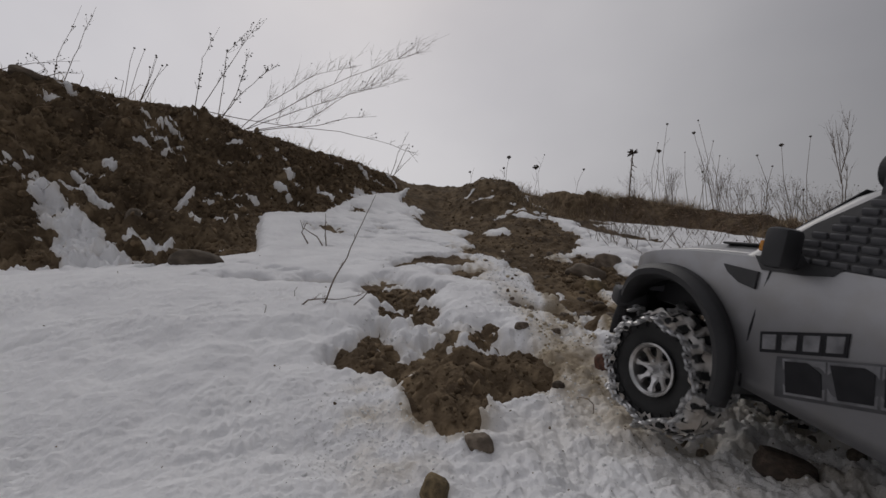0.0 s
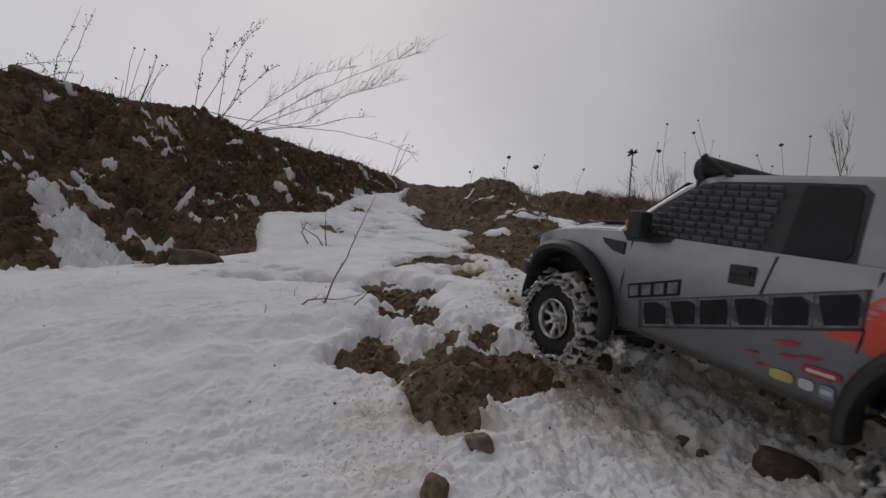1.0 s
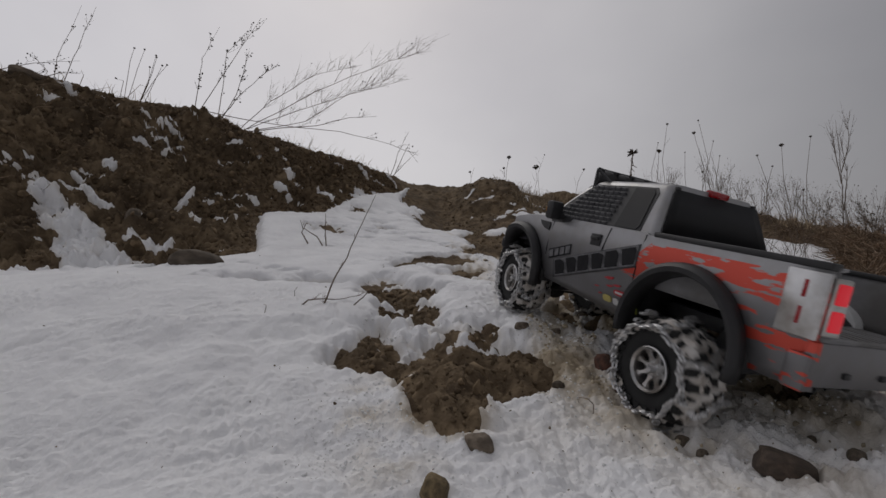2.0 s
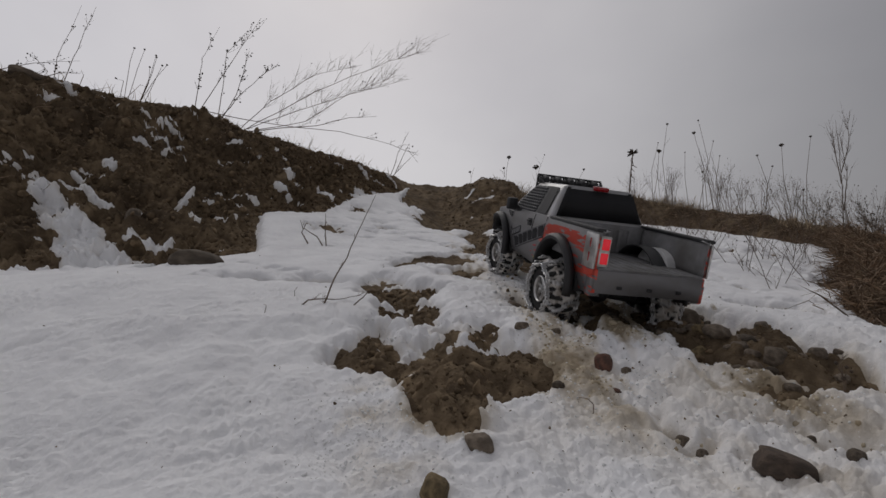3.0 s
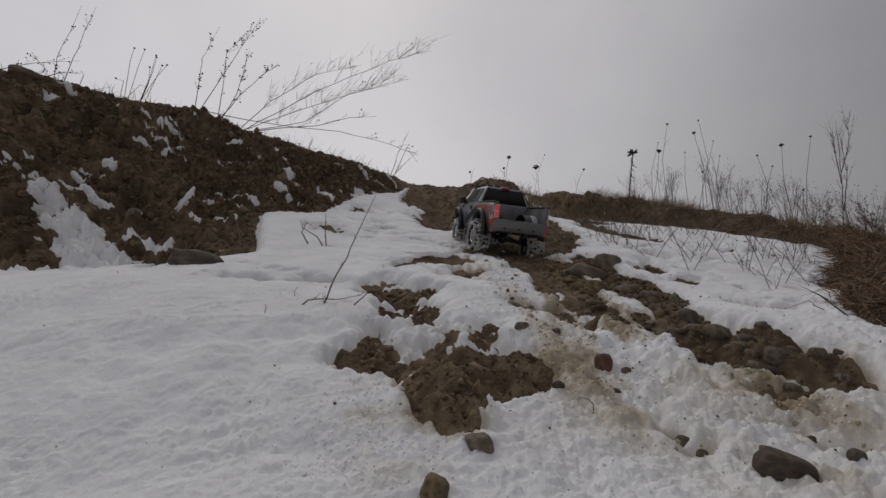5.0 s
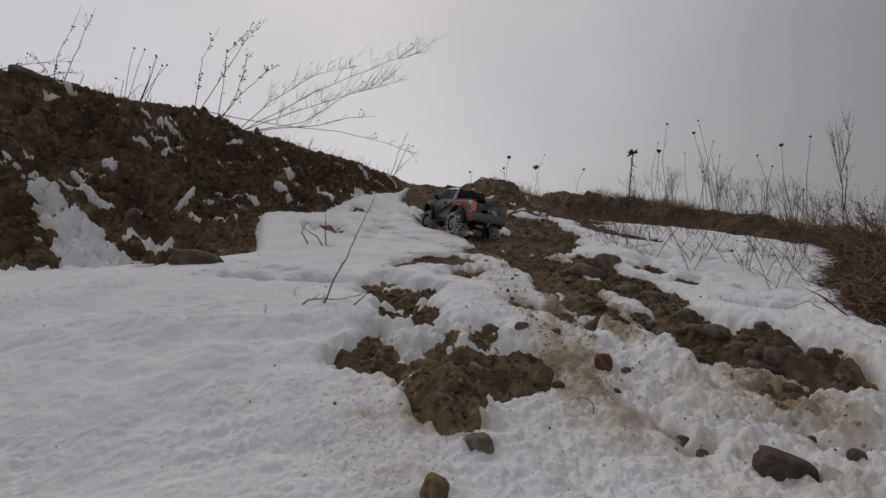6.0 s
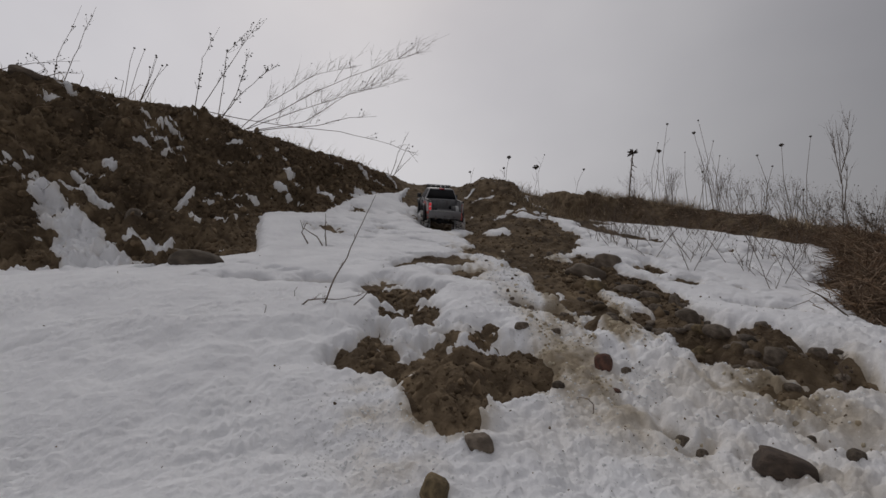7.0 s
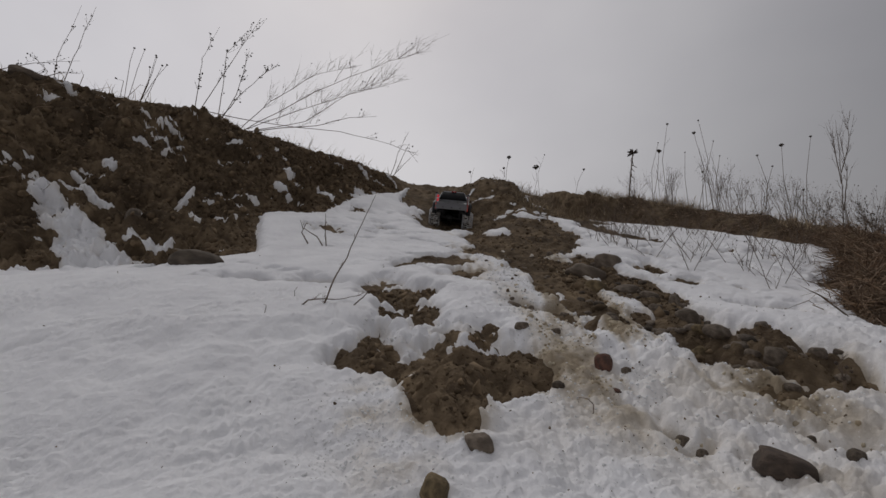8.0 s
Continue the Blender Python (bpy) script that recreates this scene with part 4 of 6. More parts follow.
def truck_side(truck, sg):
    bm = bmesh.new()
    xs = sorted(set([-0.280 + 0.005 * k for k in range(108)] + [xa + d for xa in (AX - 0.005, -AX) for d in (-R_ARCH, -R_ARCH * 0.995, R_ARCH * 0.995, R_ARCH)]))
    xs = [x for x in xs if x <= 0.2255]
    rows = []
    for x in xs:
        a, b = side_bottom(x), side_top(x)
        col = [(x, sg * half_width(x, a + (b - a) * k / 9), a + (b - a) * k / 9) for k in range(10)]
        col.append((x, sg * (half_width(x, b) - 0.010), b + 0.0025))
        rows.append(col)
    grid_faces(bm, rows, flip=sg < 0)
    side = part("body_side", bm, PAINT, truck)
    thicken(side, 0.0022)
    on = lambda x, z: sg * half_width(x, z)

    def plate(name, outline, material, parent=side, proud=0.0012, label="", domed=False):
        b2 = bmesh.new()
        prism(b2, outline, -sg * 0.0008, sg * proud, on, domed)
        bmesh.ops.recalc_face_normals(b2, faces=b2.faces)
        return part(name, b2, material, parent, label, smooth=False)

    def panel(name, outline, material, proud=0.0012, n=10, label=""):
        """A wider plate that follows the curve of the flank: upper and lower edge as functions."""
        (x0, x1), lo, hi = outline
        b2 = bmesh.new()
        rows2 = []
        for i in range(n + 1):
            x = x0 + (x1 - x0) * i / n
            rows2.append([(x, on(x, z) + sg * proud, z) for z in [lo(x) + (hi(x) - lo(x)) * k / 4 for k in range(5)]])
        grid_faces(b2, rows2, flip=(sg > 0) == (x1 < x0))
        return thicken(part(name, b2, material, side, label), 0.0016)

    # seams between fender, doors, cab and bed
    for pts in ([(0.081, 0.162), (0.085, 0.12), (0.090, 0.0755)], [(-0.040, 0.166), (-0.0355, 0.14), (-0.034, 0.132)], [(-0.098, 0.166), (-0.095, 0.12), (-0.0865, 0.0645)]):
        b2 = bmesh.new()
        add_tube(b2, [(x, on(x, z) + sg * 0.0002, z) for x, z in pts], 0.0009, 5)
        part("seam", b2, DECAL, side)
    plate("vent", [(0.1158, 0.1592), (0.0880, 0.1582), (0.0872, 0.1460), (0.1000, 0.1482), (0.1110, 0.1540)], PLASTIC, proud=0.002, domed=True)
    b2 = bmesh.new()
    add_box(b2, (0.0185, 0.003, 0.0150), (-0.020, on(-0.020, 0.148) + sg * 0.0006, 0.148), (0, 2, 0), 0.001)
    handle = part("door_handle", b2, PLASTIC, side)
    b2 = bmesh.new()
    add_box(b2, (0.0140, 0.004, 0.0045), (-0.020, on(-0.020, 0.148) + sg * 0.003, 0.1500), (0, 2, 0), 0.0012)
    part("grip", b2, PLASTIC, handle)
    plate("window_sill", [(0.0950, 0.1690), (0.0872, 0.1600), (0.0600, 0.1612), (0.0440, 0.1640), (0.0400, 0.1690)], PLASTIC, proud=0.0010)
    # broad dark decal band with block shapes
    foot = lambda x: 0.0845 + 0.30 * (0.0586 - x)
    panel("decal_band", ((0.0640, -0.0950), lambda x: foot(x) - 0.0030, lambda x: foot(x) + 0.0240), DECAL_GREY, 0.0009, 20)
    for k in range(6):
        x0 = 0.0600 - 0.0256 * k
        at = lambda d, h: (x0 - d, foot(x0 - d) + h)
        plate("decal_outline", [at(0.0, 0.0228), at(0.0246, 0.0228), at(0.0262, -0.0008), at(0.0022, -0.0008)], DECAL_EDGE, proud=0.0012)
        plate("decal_block", [at(0.0016, 0.0212), at(0.0150 + 0.003 * (k % 3), 0.0212), at(0.0232, 0.0150 + 0.003 * (k % 2)), at(0.0246, 0.0008), at(0.0036 + 0.004 * (k % 2), 0.0008)], DECAL, proud=0.0016)
    for k in range(4):
        x0 = 0.0765 - 0.0126 * k
        at = lambda d, h: (x0 - d, foot(x0 - d) + 0.0262 + h)
        plate("decal_outline", [at(-0.0004, 0.0142), at(0.0122, 0.0142), at(0.0130, 0.0), at(0.0008, 0.0)], DECAL, proud=0.0011)
        plate("decal_block", [at(0.0016, 0.0122), at(0.0106, 0.0122), at(0.0112, 0.0022), at(0.0026, 0.0022)], DECAL_EDGE, proud=0.0015)
    for x0, z0, w, h, mm in ((-0.030, 0.092, 0.010, 0.0012, 0), (-0.048, 0.106, 0.017, 0.0030, 0), (-0.052, 0.097, 0.013, 0.0020, 0), (-0.064, 0.100, 0.014, 0.0022, 0), (-0.038, 0.0845, 0.007, 0.0014, 0)):
        plate("red_splash", [(x0, z0), (x0 - w * 0.4, z0 + h * 0.8), (x0 - w, z0 + h), (x0 - w * 0.85, z0 + h * 0.1), (x0 - w * 0.5, z0 - h * 0.4)], STICKER_R, proud=0.0012)
    for x0, z0, w, h, mm in ((-0.0551, 0.0817, 0.0150, 0.0080, STICKER_Y), (-0.0780, 0.0926, 0.0225, 0.0068, STICKER_R), (-0.0704, 0.0812, 0.0092, 0.0078, STICKER_W), (-0.0822, 0.0805, 0.0088, 0.0100, STICKER_B), (-0.0985, 0.0825, 0.0105, 0.0170, STICKER_G)):
        n = 14
        st = plate("sticker", [(x0 + w / 2 * math.copysign(abs(math.cos(a)) ** 0.6, math.cos(a)), z0 + h / 2 * math.copysign(abs(math.sin(a)) ** 0.6, math.sin(a))) for a in [2 * math.pi * k / n for k in range(n)]], mm, proud=0.0013)
        if mm in (STICKER_R, STICKER_B):
            plate("sticker_bar", [(x0 - w * 0.36, z0 - h * 0.18), (x0 + w * 0.36, z0 - h * 0.18), (x0 + w * 0.36, z0 + h * 0.18), (x0 - w * 0.36, z0 + h * 0.18)], STICKER_W, proud=0.0018)
    # flares: black arches that stand proud of the wheel openings
    for xa, az in ((AX - 0.005, ARCH_Z), (-AX, ARCH_Z - 0.004)):
        b2 = bmesh.new()
        prof = [(-0.001, -0.012), (-0.001, 0.005), (0.002, 0.0125), (0.007, 0.0135), (0.0115, 0.009), (0.0125, 0.001)]
        rows2 = []
        for k in range(29):
            a = radians(-12 + 204 * k / 28)
            ring = []
            for dr, dy in prof:
                r = R_ARCH - 0.004 + dr * (0.85 + 0.15 * math.sin(a))
                px, pz = xa + r * math.cos(a), az + r * math.sin(a)
                ring.append((px, sg * (half_width(min(px, 0.25), 0.135) + dy - (0.004 if px > 0.22 else 0)), pz))
            rows2.append(ring)
        grid_faces(b2, rows2, flip=sg > 0)
        thicken(part("fender_flare", b2, PLASTIC, side), 0.002)
        # inner arch well
        b2 = bmesh.new()
        rows2 = []
        for k in range(17):
            a = radians(-5 + 190 * k / 16)
            rows2.append([(xa + R_ARCH * math.cos(a), sg * yy, az + R_ARCH * math.sin(a)) for yy in (HW - 0.004, 0.07, 0.045)])
        grid_faces(b2, rows2, flip=sg < 0)
        thicken(part("wheel_well", b2, PLASTIC, truck), 0.002)
    # tail lamp: chrome surround, red lens in two cells
    b2 = bmesh.new()
    add_box(b2, (0.030, 0.004, 0.052), (-0.266, sg * (half_width(-0.266, 0.137) - 0.0008), 0.137), (0, 0, sg * 6), 0.0015)
    lamp = part("tail_lamp", b2, CHROME, truck, "chrome tail lamp surround")
    for zz in (0.1485, 0.1275):
        if sg > 0:
            b2 = bmesh.new()
            add_box(b2, (0.005, 0.0155, 0.024), (-0.2805, 0.0830, zz), (0, 0, -14), 0.0015)
            part("lamp_cell", b2, CHROME, lamp)
            b2 = bmesh.new()
            add_box(b2, (0.004, 0.0110, 0.0165), (-0.2826, 0.0828, zz), (0, 0, -14), 0.0015)
            part("lens", b2, RED_LIT, lamp, "lit red rear lens")
        b2 = bmesh.new()
        add_box(b2, (0.013, 0.004, 0.0165), (-0.2695, sg * (half_width(-0.27, 0.137) + 0.0002), zz), (0, 0, sg * 8), 0.0015)
        part("lens", b2, RED_LENS, lamp, "red lens")
    return side


AXLES = []


def truck_body(truck):
    # bonnet with a raised centre and a cowl
    bm = bmesh.new()
    rows = []
    for k in range(19):
        x = 0.100 + 0.125 * k / 18
        row = []
        for j in range(17):
            s = -1 + 2 * j / 16
            w = half_width(x, 0.160) - 0.008
            z = side_top(x) + 0.002 + 0.006 * (1 - s ** 4) + (0.004 if 0.25 < abs(s) < 0.62 else 0.0)
            row.append((x, s * w, z - (0.012 * ((k - 16) / 2) ** 2 if k > 16 else 0)))
        rows.append(row)
    grid_faces(bm, rows, flip=True)
    hood = thicken(part("bonnet", bm, PAINT, truck), 0.002)
    for sg in (-1, 1):
        b2 = bmesh.new()
        add_box(b2, (0.045, 0.016, 0.002), (0.14, sg * 0.045, 0.1765), (0, 4, 0), 0.0008)
        part("bonnet_vent", b2, PLASTIC, hood)
    # nose: grille, head lamps and bumper
    bm = bmesh.new()
    add_box(bm, (0.012, 0.110, 0.046), (0.2225, 0, 0.132), bevel=0.003)
    grille = part("grille", bm, PLASTIC, truck, "black honeycomb grille")
    for k in range(5):
        b2 = bmesh.new()
        add_box(b2, (0.003, 0.100, 0.0025), (0.2292, 0, 0.114 + 0.009 * k), bevel=0.0006)
        part("grille_bar", b2, DECAL_GREY, grille)
    for sg in (-1, 1):
        bm = bmesh.new()
        add_box(bm, (0.020, 0.030, 0.034), (0.2150, sg * 0.067, 0.135), (0, 0, -sg * 24), 0.004)
        hl = part("head_lamp", bm, LAMP_GLASS, truck, "smoked head lamp")
        bm = bmesh.new()
        add_box(bm, (0.010, 0.006, 0.014), (0.2120, sg * 0.0860, 0.143), (0, 0, -sg * 20), 0.002)
        part("marker_lamp", bm, AMBER, hl, "amber marker lens")
        bm = bmesh.new()
        add_tube(bm, [(0.225, sg * 0.055, 0.106), (0.241, sg * 0.055, 0.112), (0.245, sg * 0.055, 0.130), (0.236, sg * 0.055, 0.144)], 0.0025, 8)
        part("bumper_hoop", bm, PLASTIC, truck)
    bm = bmesh.new()
    add_box(bm, (0.024, 0.150, 0.022), (0.2360, 0, 0.106), bevel=0.005)
    for sg in (-1, 1):
        add_box(bm, (0.030, 0.030, 0.018), (0.2270, sg * 0.082, 0.107), (0, 0, -sg * 28), 0.004)
    part("front_bumper", bm, PLASTIC, truck)
    bm = bmesh.new()
    add_box(bm, (0.040, 0.120, 0.003), (0.215, 0, 0.086), (0, 14, 0), 0.001)
    part("skid_plate", bm, DECAL_GREY, truck)

    # cab: lofted shell
    bm = bmesh.new()
    rows = []
    zs = [0.163, 0.170, 0.180, 0.190, 0.200, 0.210, 0.2185, 0.2220]
    for z in zs:
        t = (z - 0.165) / 0.057
        xf, xr, w = 0.112 - 0.066 * t - 0.012 * max(0, t - 0.85) / 0.15, -0.106 + 0.018 * t, cab_half(min(z, 0.2185)) - (0.006 if z > 0.219 else 0)
        ring = []
        for x0, y0, a0 in ((xf, w, 0), (xr, w, 1), (xr, -w, 2), (xf, -w, 3)):
            rad = 0.009
            sx, sy = (1 if x0 == xf else -1), (1 if y0 > 0 else -1)
            cx, cy = x0 - sx * rad, y0 - sy * rad
            for q in range(5):
                ang = {0: 0 + 22.5 * q, 1: 90 + 22.5 * q, 2: 180 + 22.5 * q, 3: 270 + 22.5 * q}[a0]
                ring.append((cx + rad * math.cos(radians(ang)), cy + rad * math.sin(radians(ang)), z))
        rows.append(ring + [ring[0]])
    vs = grid_faces(bm, rows)
    bm.faces.new(vs[-1][:-1])
    bmesh.ops.remove_doubles(bm, verts=bm.verts, dist=1e-5)
    for v in bm.verts:
        v.co.z = tall(v.co.z)
    cab = part("cab", bm, PAINT, truck)
    for sg in (-1, 1):
        on = lambda x, z: sg * cab_half(z)

        def pane(name, outline, material, proud, parent=cab):
            b2 = bmesh.new()
            prism(b2, outline, -sg * 0.001, sg * proud, on)
            for v in b2.verts:
                v.co.z = tall(v.co.z)
            bmesh.ops.recalc_face_normals(b2, faces=b2.faces)
            return part(name, b2, material, parent, smooth=False)
        fr = pane("window_frame", [(0.094, 0.1685), (0.070, 0.192), (0.044, 0.2110), (0.026, 0.2155), (-0.040, 0.2165), (-0.072, 0.2160), (-0.0785, 0.2105), (-0.0835, 0.1670)][::-1], PLASTIC, 0.0012)
        pane("side_glass", [(-0.0410, 0.1690), (-0.0390, 0.2145), (-0.0690, 0.2140), (-0.0735, 0.2100), (-0.0795, 0.1740), (-0.0765, 0.1690)][::-1], GLASS, 0.0020, fr)
        # woven window net of the front door: padded strips
        b2 = bmesh.new()
        for i in range(11):
            for j in range(9):
                x, z = 0.076 - 0.0108 * i - 0.002 * (j % 2), 0.1700 + 0.0052 * j
                if z > 0.1665 + (0.094 - x) * 0.78 or z > 0.2125 or x < -0.028:
                    continue
                add_box(b2, (0.0090, 0.0030, 0.0046), (x, sg * (cab_half(z) + 0.0016), tall(z)), (sg * 24 * -1, 0, 3 if (i + j) % 2 else -3), 0.0010)
        part("window_net", b2, DECAL_GREY, fr, "woven dark window net")
        # mirror
        b2 = bmesh.new()
        add_box(b2, (0.014, 0.023, 0.026), (0.067, sg * 0.112, 0.176), (0, 0, sg * 10), 0.004)
        mir = part("mirror", b2, PLASTIC, truck)
        b2 = bmesh.new()
        add_tube(b2, [(0.065, sg * 0.090, 0.166), (0.066, sg * 0.103, 0.171)], 0.0045, 8)
        part("mirror_arm", b2, PLASTIC, mir)
        b2 = bmesh.new()
        add_box(b2, (0.003, 0.006, 0.007), (0.0745, sg * 0.118, 0.176), (0, 0, sg * 10), 0.001)
        part("turn_lamp", b2, AMBER, mir)

    def slope_pane(name, z0, z1, w0, w1, front, material):
        b2 = bmesh.new()
        pts = []
        for z, w in ((z0, w0), (z1, w1)):
            t = (z - 0.165) / 0.057
            x = 0.112 - 0.066 * t if front else -0.106 + 0.018 * t
            e = 0.0012 if front else -0.0012
            pts.append([(x + e, -w + 2 * w * k / 12, tall(z)) for k in range(13)])
        grid_faces(b2, pts, flip=front)
        return thicken(part(name, b2, material, cab), 0.0018)
    slope_pane("windscreen", 0.170, 0.214, 0.082, 0.066, True, GLASS)
    slope_pane("rear_glass", 0.1705, 0.2160, 0.086, 0.067, False, GLASS)
    bm = bmesh.new()
    add_box(bm, (0.010, 0.030, 0.008), (-0.0885, -0.002, 0.2278), (0, -14, 0), 0.0022)
    part("brake_lamp", bm, RED_LENS, cab, "red high brake lamp")
    for sg in (-1, 1):
        bm = bmesh.new()
        add_box(bm, (0.005, 0.006, 0.005), (-0.0905, sg * 0.062, 0.2235), bevel=0.0015)
        part("clip", bm, PLASTIC, cab)

    # roof light bar: frame and five round lamps
    bm = bmesh.new()
    for z in (0.2245, 0.2440):
        add_tube(bm, [(0.042, -0.072, z), (0.048, -0.06, z), (0.048, 0.06, z), (0.042, 0.072, z)], 0.0024, 8)
    for y in (-0.072, -0.042, -0.014, 0.014, 0.042, 0.072):
        add_tube(bm, [(0.044, y, 0.212 if abs(y) > 0.06 else 0.2245), (0.044, y, 0.2440)], 0.002, 6)
    add_tube(bm, [(0.044, 0.072, 0.2440), (0.018, 0.066, 0.226)], 0.002, 6)
    add_tube(bm, [(0.044, -0.072, 0.2440), (0.018, -0.066, 0.226)], 0.002, 6)
    bar = part("light_bar", bm, PLASTIC, truck, "black tubular roof light bar")
    for k in range(5):
        bm = bmesh.new()
        turn = pose(0.046, -0.056 + 0.028 * k, 0.2342, 0, 0, -90)
        add_lathe(bm, [(0.0, -0.016), (0.006, -0.0155), (0.0090, -0.009), (0.0108, 0.0), (0.0108, 0.008), (0.0100, 0.008), (0.0, 0.0065)], 20, turn)
        rl = part("round_lamp", bm, PLASTIC, bar)
        bm = bmesh.new()
        add_lathe(bm, [(0.0, 0.0085), (0.007, 0.0082), (0.0098, 0.0072)], 20, turn)
        part("lens", bm, LAMP_GLASS, rl)

    # open bed with the tailgate gone: floor, front wall with ribs, inner walls with wheel housings
    bm = bmesh.new()
    add_box(bm, (0.170, 0.176, 0.004), (-0.196, 0, 0.112), bevel=0.001)
    floor = part("bed_floor", bm, LINER, truck, "grey bed floor with low ribs")
    for k in range(9):
        bm = bmesh.new()
        add_box(bm, (0.160, 0.007, 0.0010), (-0.196, -0.064 + 0.016 * k, 0.1143), bevel=0.0004)
        part("rib", bm, LINER, floor)
    bm = bmesh.new()
    add_box(bm, (0.004, 0.180, 0.056), (-0.113, 0, 0.139), bevel=0.001)
    front = part("bed_front", bm, LINER, truck)
    for k in range(7):
        bm = bmesh.new()
        add_box(bm, (0.004, 0.008, 0.040), (-0.1165, -0.060 + 0.020 * k, 0.138), bevel=0.0012)
        part("rib", bm, LINER, front)
    for sg in (-1, 1):
        bm = bmesh.new()
        rows = [[(x, sg * (0.0885 - 0.002 * math.sin(math.pi * k / 6)), 0.112 + 0.056 * k / 6) for k in range(7)] for x in [-0.113 - 0.167 * i / 12 for i in range(13)]]
        grid_faces(bm, rows, flip=sg < 0)
        wall = thicken(part("bed_wall", bm, LINER, truck), 0.003, 0)
        bm = bmesh.new()
        add_box(bm, (0.172, 0.015, 0.006), (-0.194, sg * 0.0915, 0.168), bevel=0.002)
        part("bed_rail", bm, PLASTIC, wall)
        bm = bmesh.new()
        n = 14
        rows = []
        for k in range(n + 1):
            a = math.pi * k / n
            rows.append([(-0.178 + 0.042 * math.cos(a), sg * yy, 0.113 + 0.027 * math.sin(a)) for yy in (0.088, 0.076, 0.072)] + [(-0.178 + 0.037 * math.cos(a), sg * 0.070, 0.113 + 0.023 * math.sin(a)), (-0.178, sg * 0.0695, 0.113)])
        grid_faces(bm, rows, flip=sg > 0)
        part("wheel_housing", bm, STICKER_W if sg < 0 else LINER, wall, "scuffed pale wheel housing")
    # tail valance and bumper
    bm = bmesh.new()
    add_box(bm, (0.010, 0.184, 0.036), (-0.2775, 0, 0.093), bevel=0.002)
    for sg in (-1, 1):
        add_box(bm, (0.018, 0.016, 0.030), (-0.272, sg * 0.088, 0.085), bevel=0.003)
    tail = part("tail_panel", bm, PAINT, truck)
    for y in (-0.05, 0.0, 0.05):
        bm = bmesh.new()
        add_box(bm, (0.003, 0.008, 0.005), (-0.2835, y, 0.086), bevel=0.001)
        part("bracket", bm, PLASTIC, tail)
    # underside: floor pan, chassis rails, axles, links, shafts
    bm = bmesh.new()
    add_box(bm, (0.215, 0.176, 0.004), (0.0, 0, 0.078), bevel=0.001)
    for sg in (-1, 1):
        add_box(bm, (0.45, 0.010, 0.016), (-0.02, sg * 0.034, 0.088), bevel=0.002)
    part("chassis", bm, PLASTIC, truck)
    bm = bmesh.new()
    add_box(bm, (0.12, 0.13, 0.05), (0.155, 0, 0.135), bevel=0.004)
    add_box(bm, (0.20, 0.17, 0.06), (-0.0, 0, 0.14), bevel=0.004)
    part("inner_shell", bm, PLASTIC, truck)
    for xa in (AX, -AX):
        bm = bmesh.new()
        add_tube(bm, [(xa, -0.085, AZ), (xa, 0.085, AZ)], 0.0075, 10)
        b2 = bmesh.new()
        bmesh.ops.create_icosphere(b2, subdivisions=2, radius=0.019)
        merge(bm, b2, pose(xa, 0.012, AZ))
        axle = part("axle", bm, PLASTIC, truck)
        AXLES.append(axle)
        s = 1 if xa > 0 else -1
        for sg in (-1, 1):
            bm = bmesh.new()
            add_tube(bm, [(xa - s * 0.006, sg * 0.045, AZ - 0.004), (xa - s * 0.11, sg * 0.03, 0.072)], 0.003, 8)
            part("link", bm, PLASTIC, axle)
            bm = bmesh.new()
            add_tube(bm, [(xa + s * 0.008, sg * 0.052, AZ), (xa + s * 0.022, sg * 0.044, 0.118)], 0.006, 10)
            part("shock_absorber", bm, PLASTIC, axle)
    bm = bmesh.new()
    add_tube(bm, [(-AX, 0.012, AZ), (0, 0.0, 0.078), (AX, 0.012, AZ)], 0.004, 8)
    part("drive_shaft", bm, STEEL, truck)


K_WHEEL = R_TYRE / 0.0603


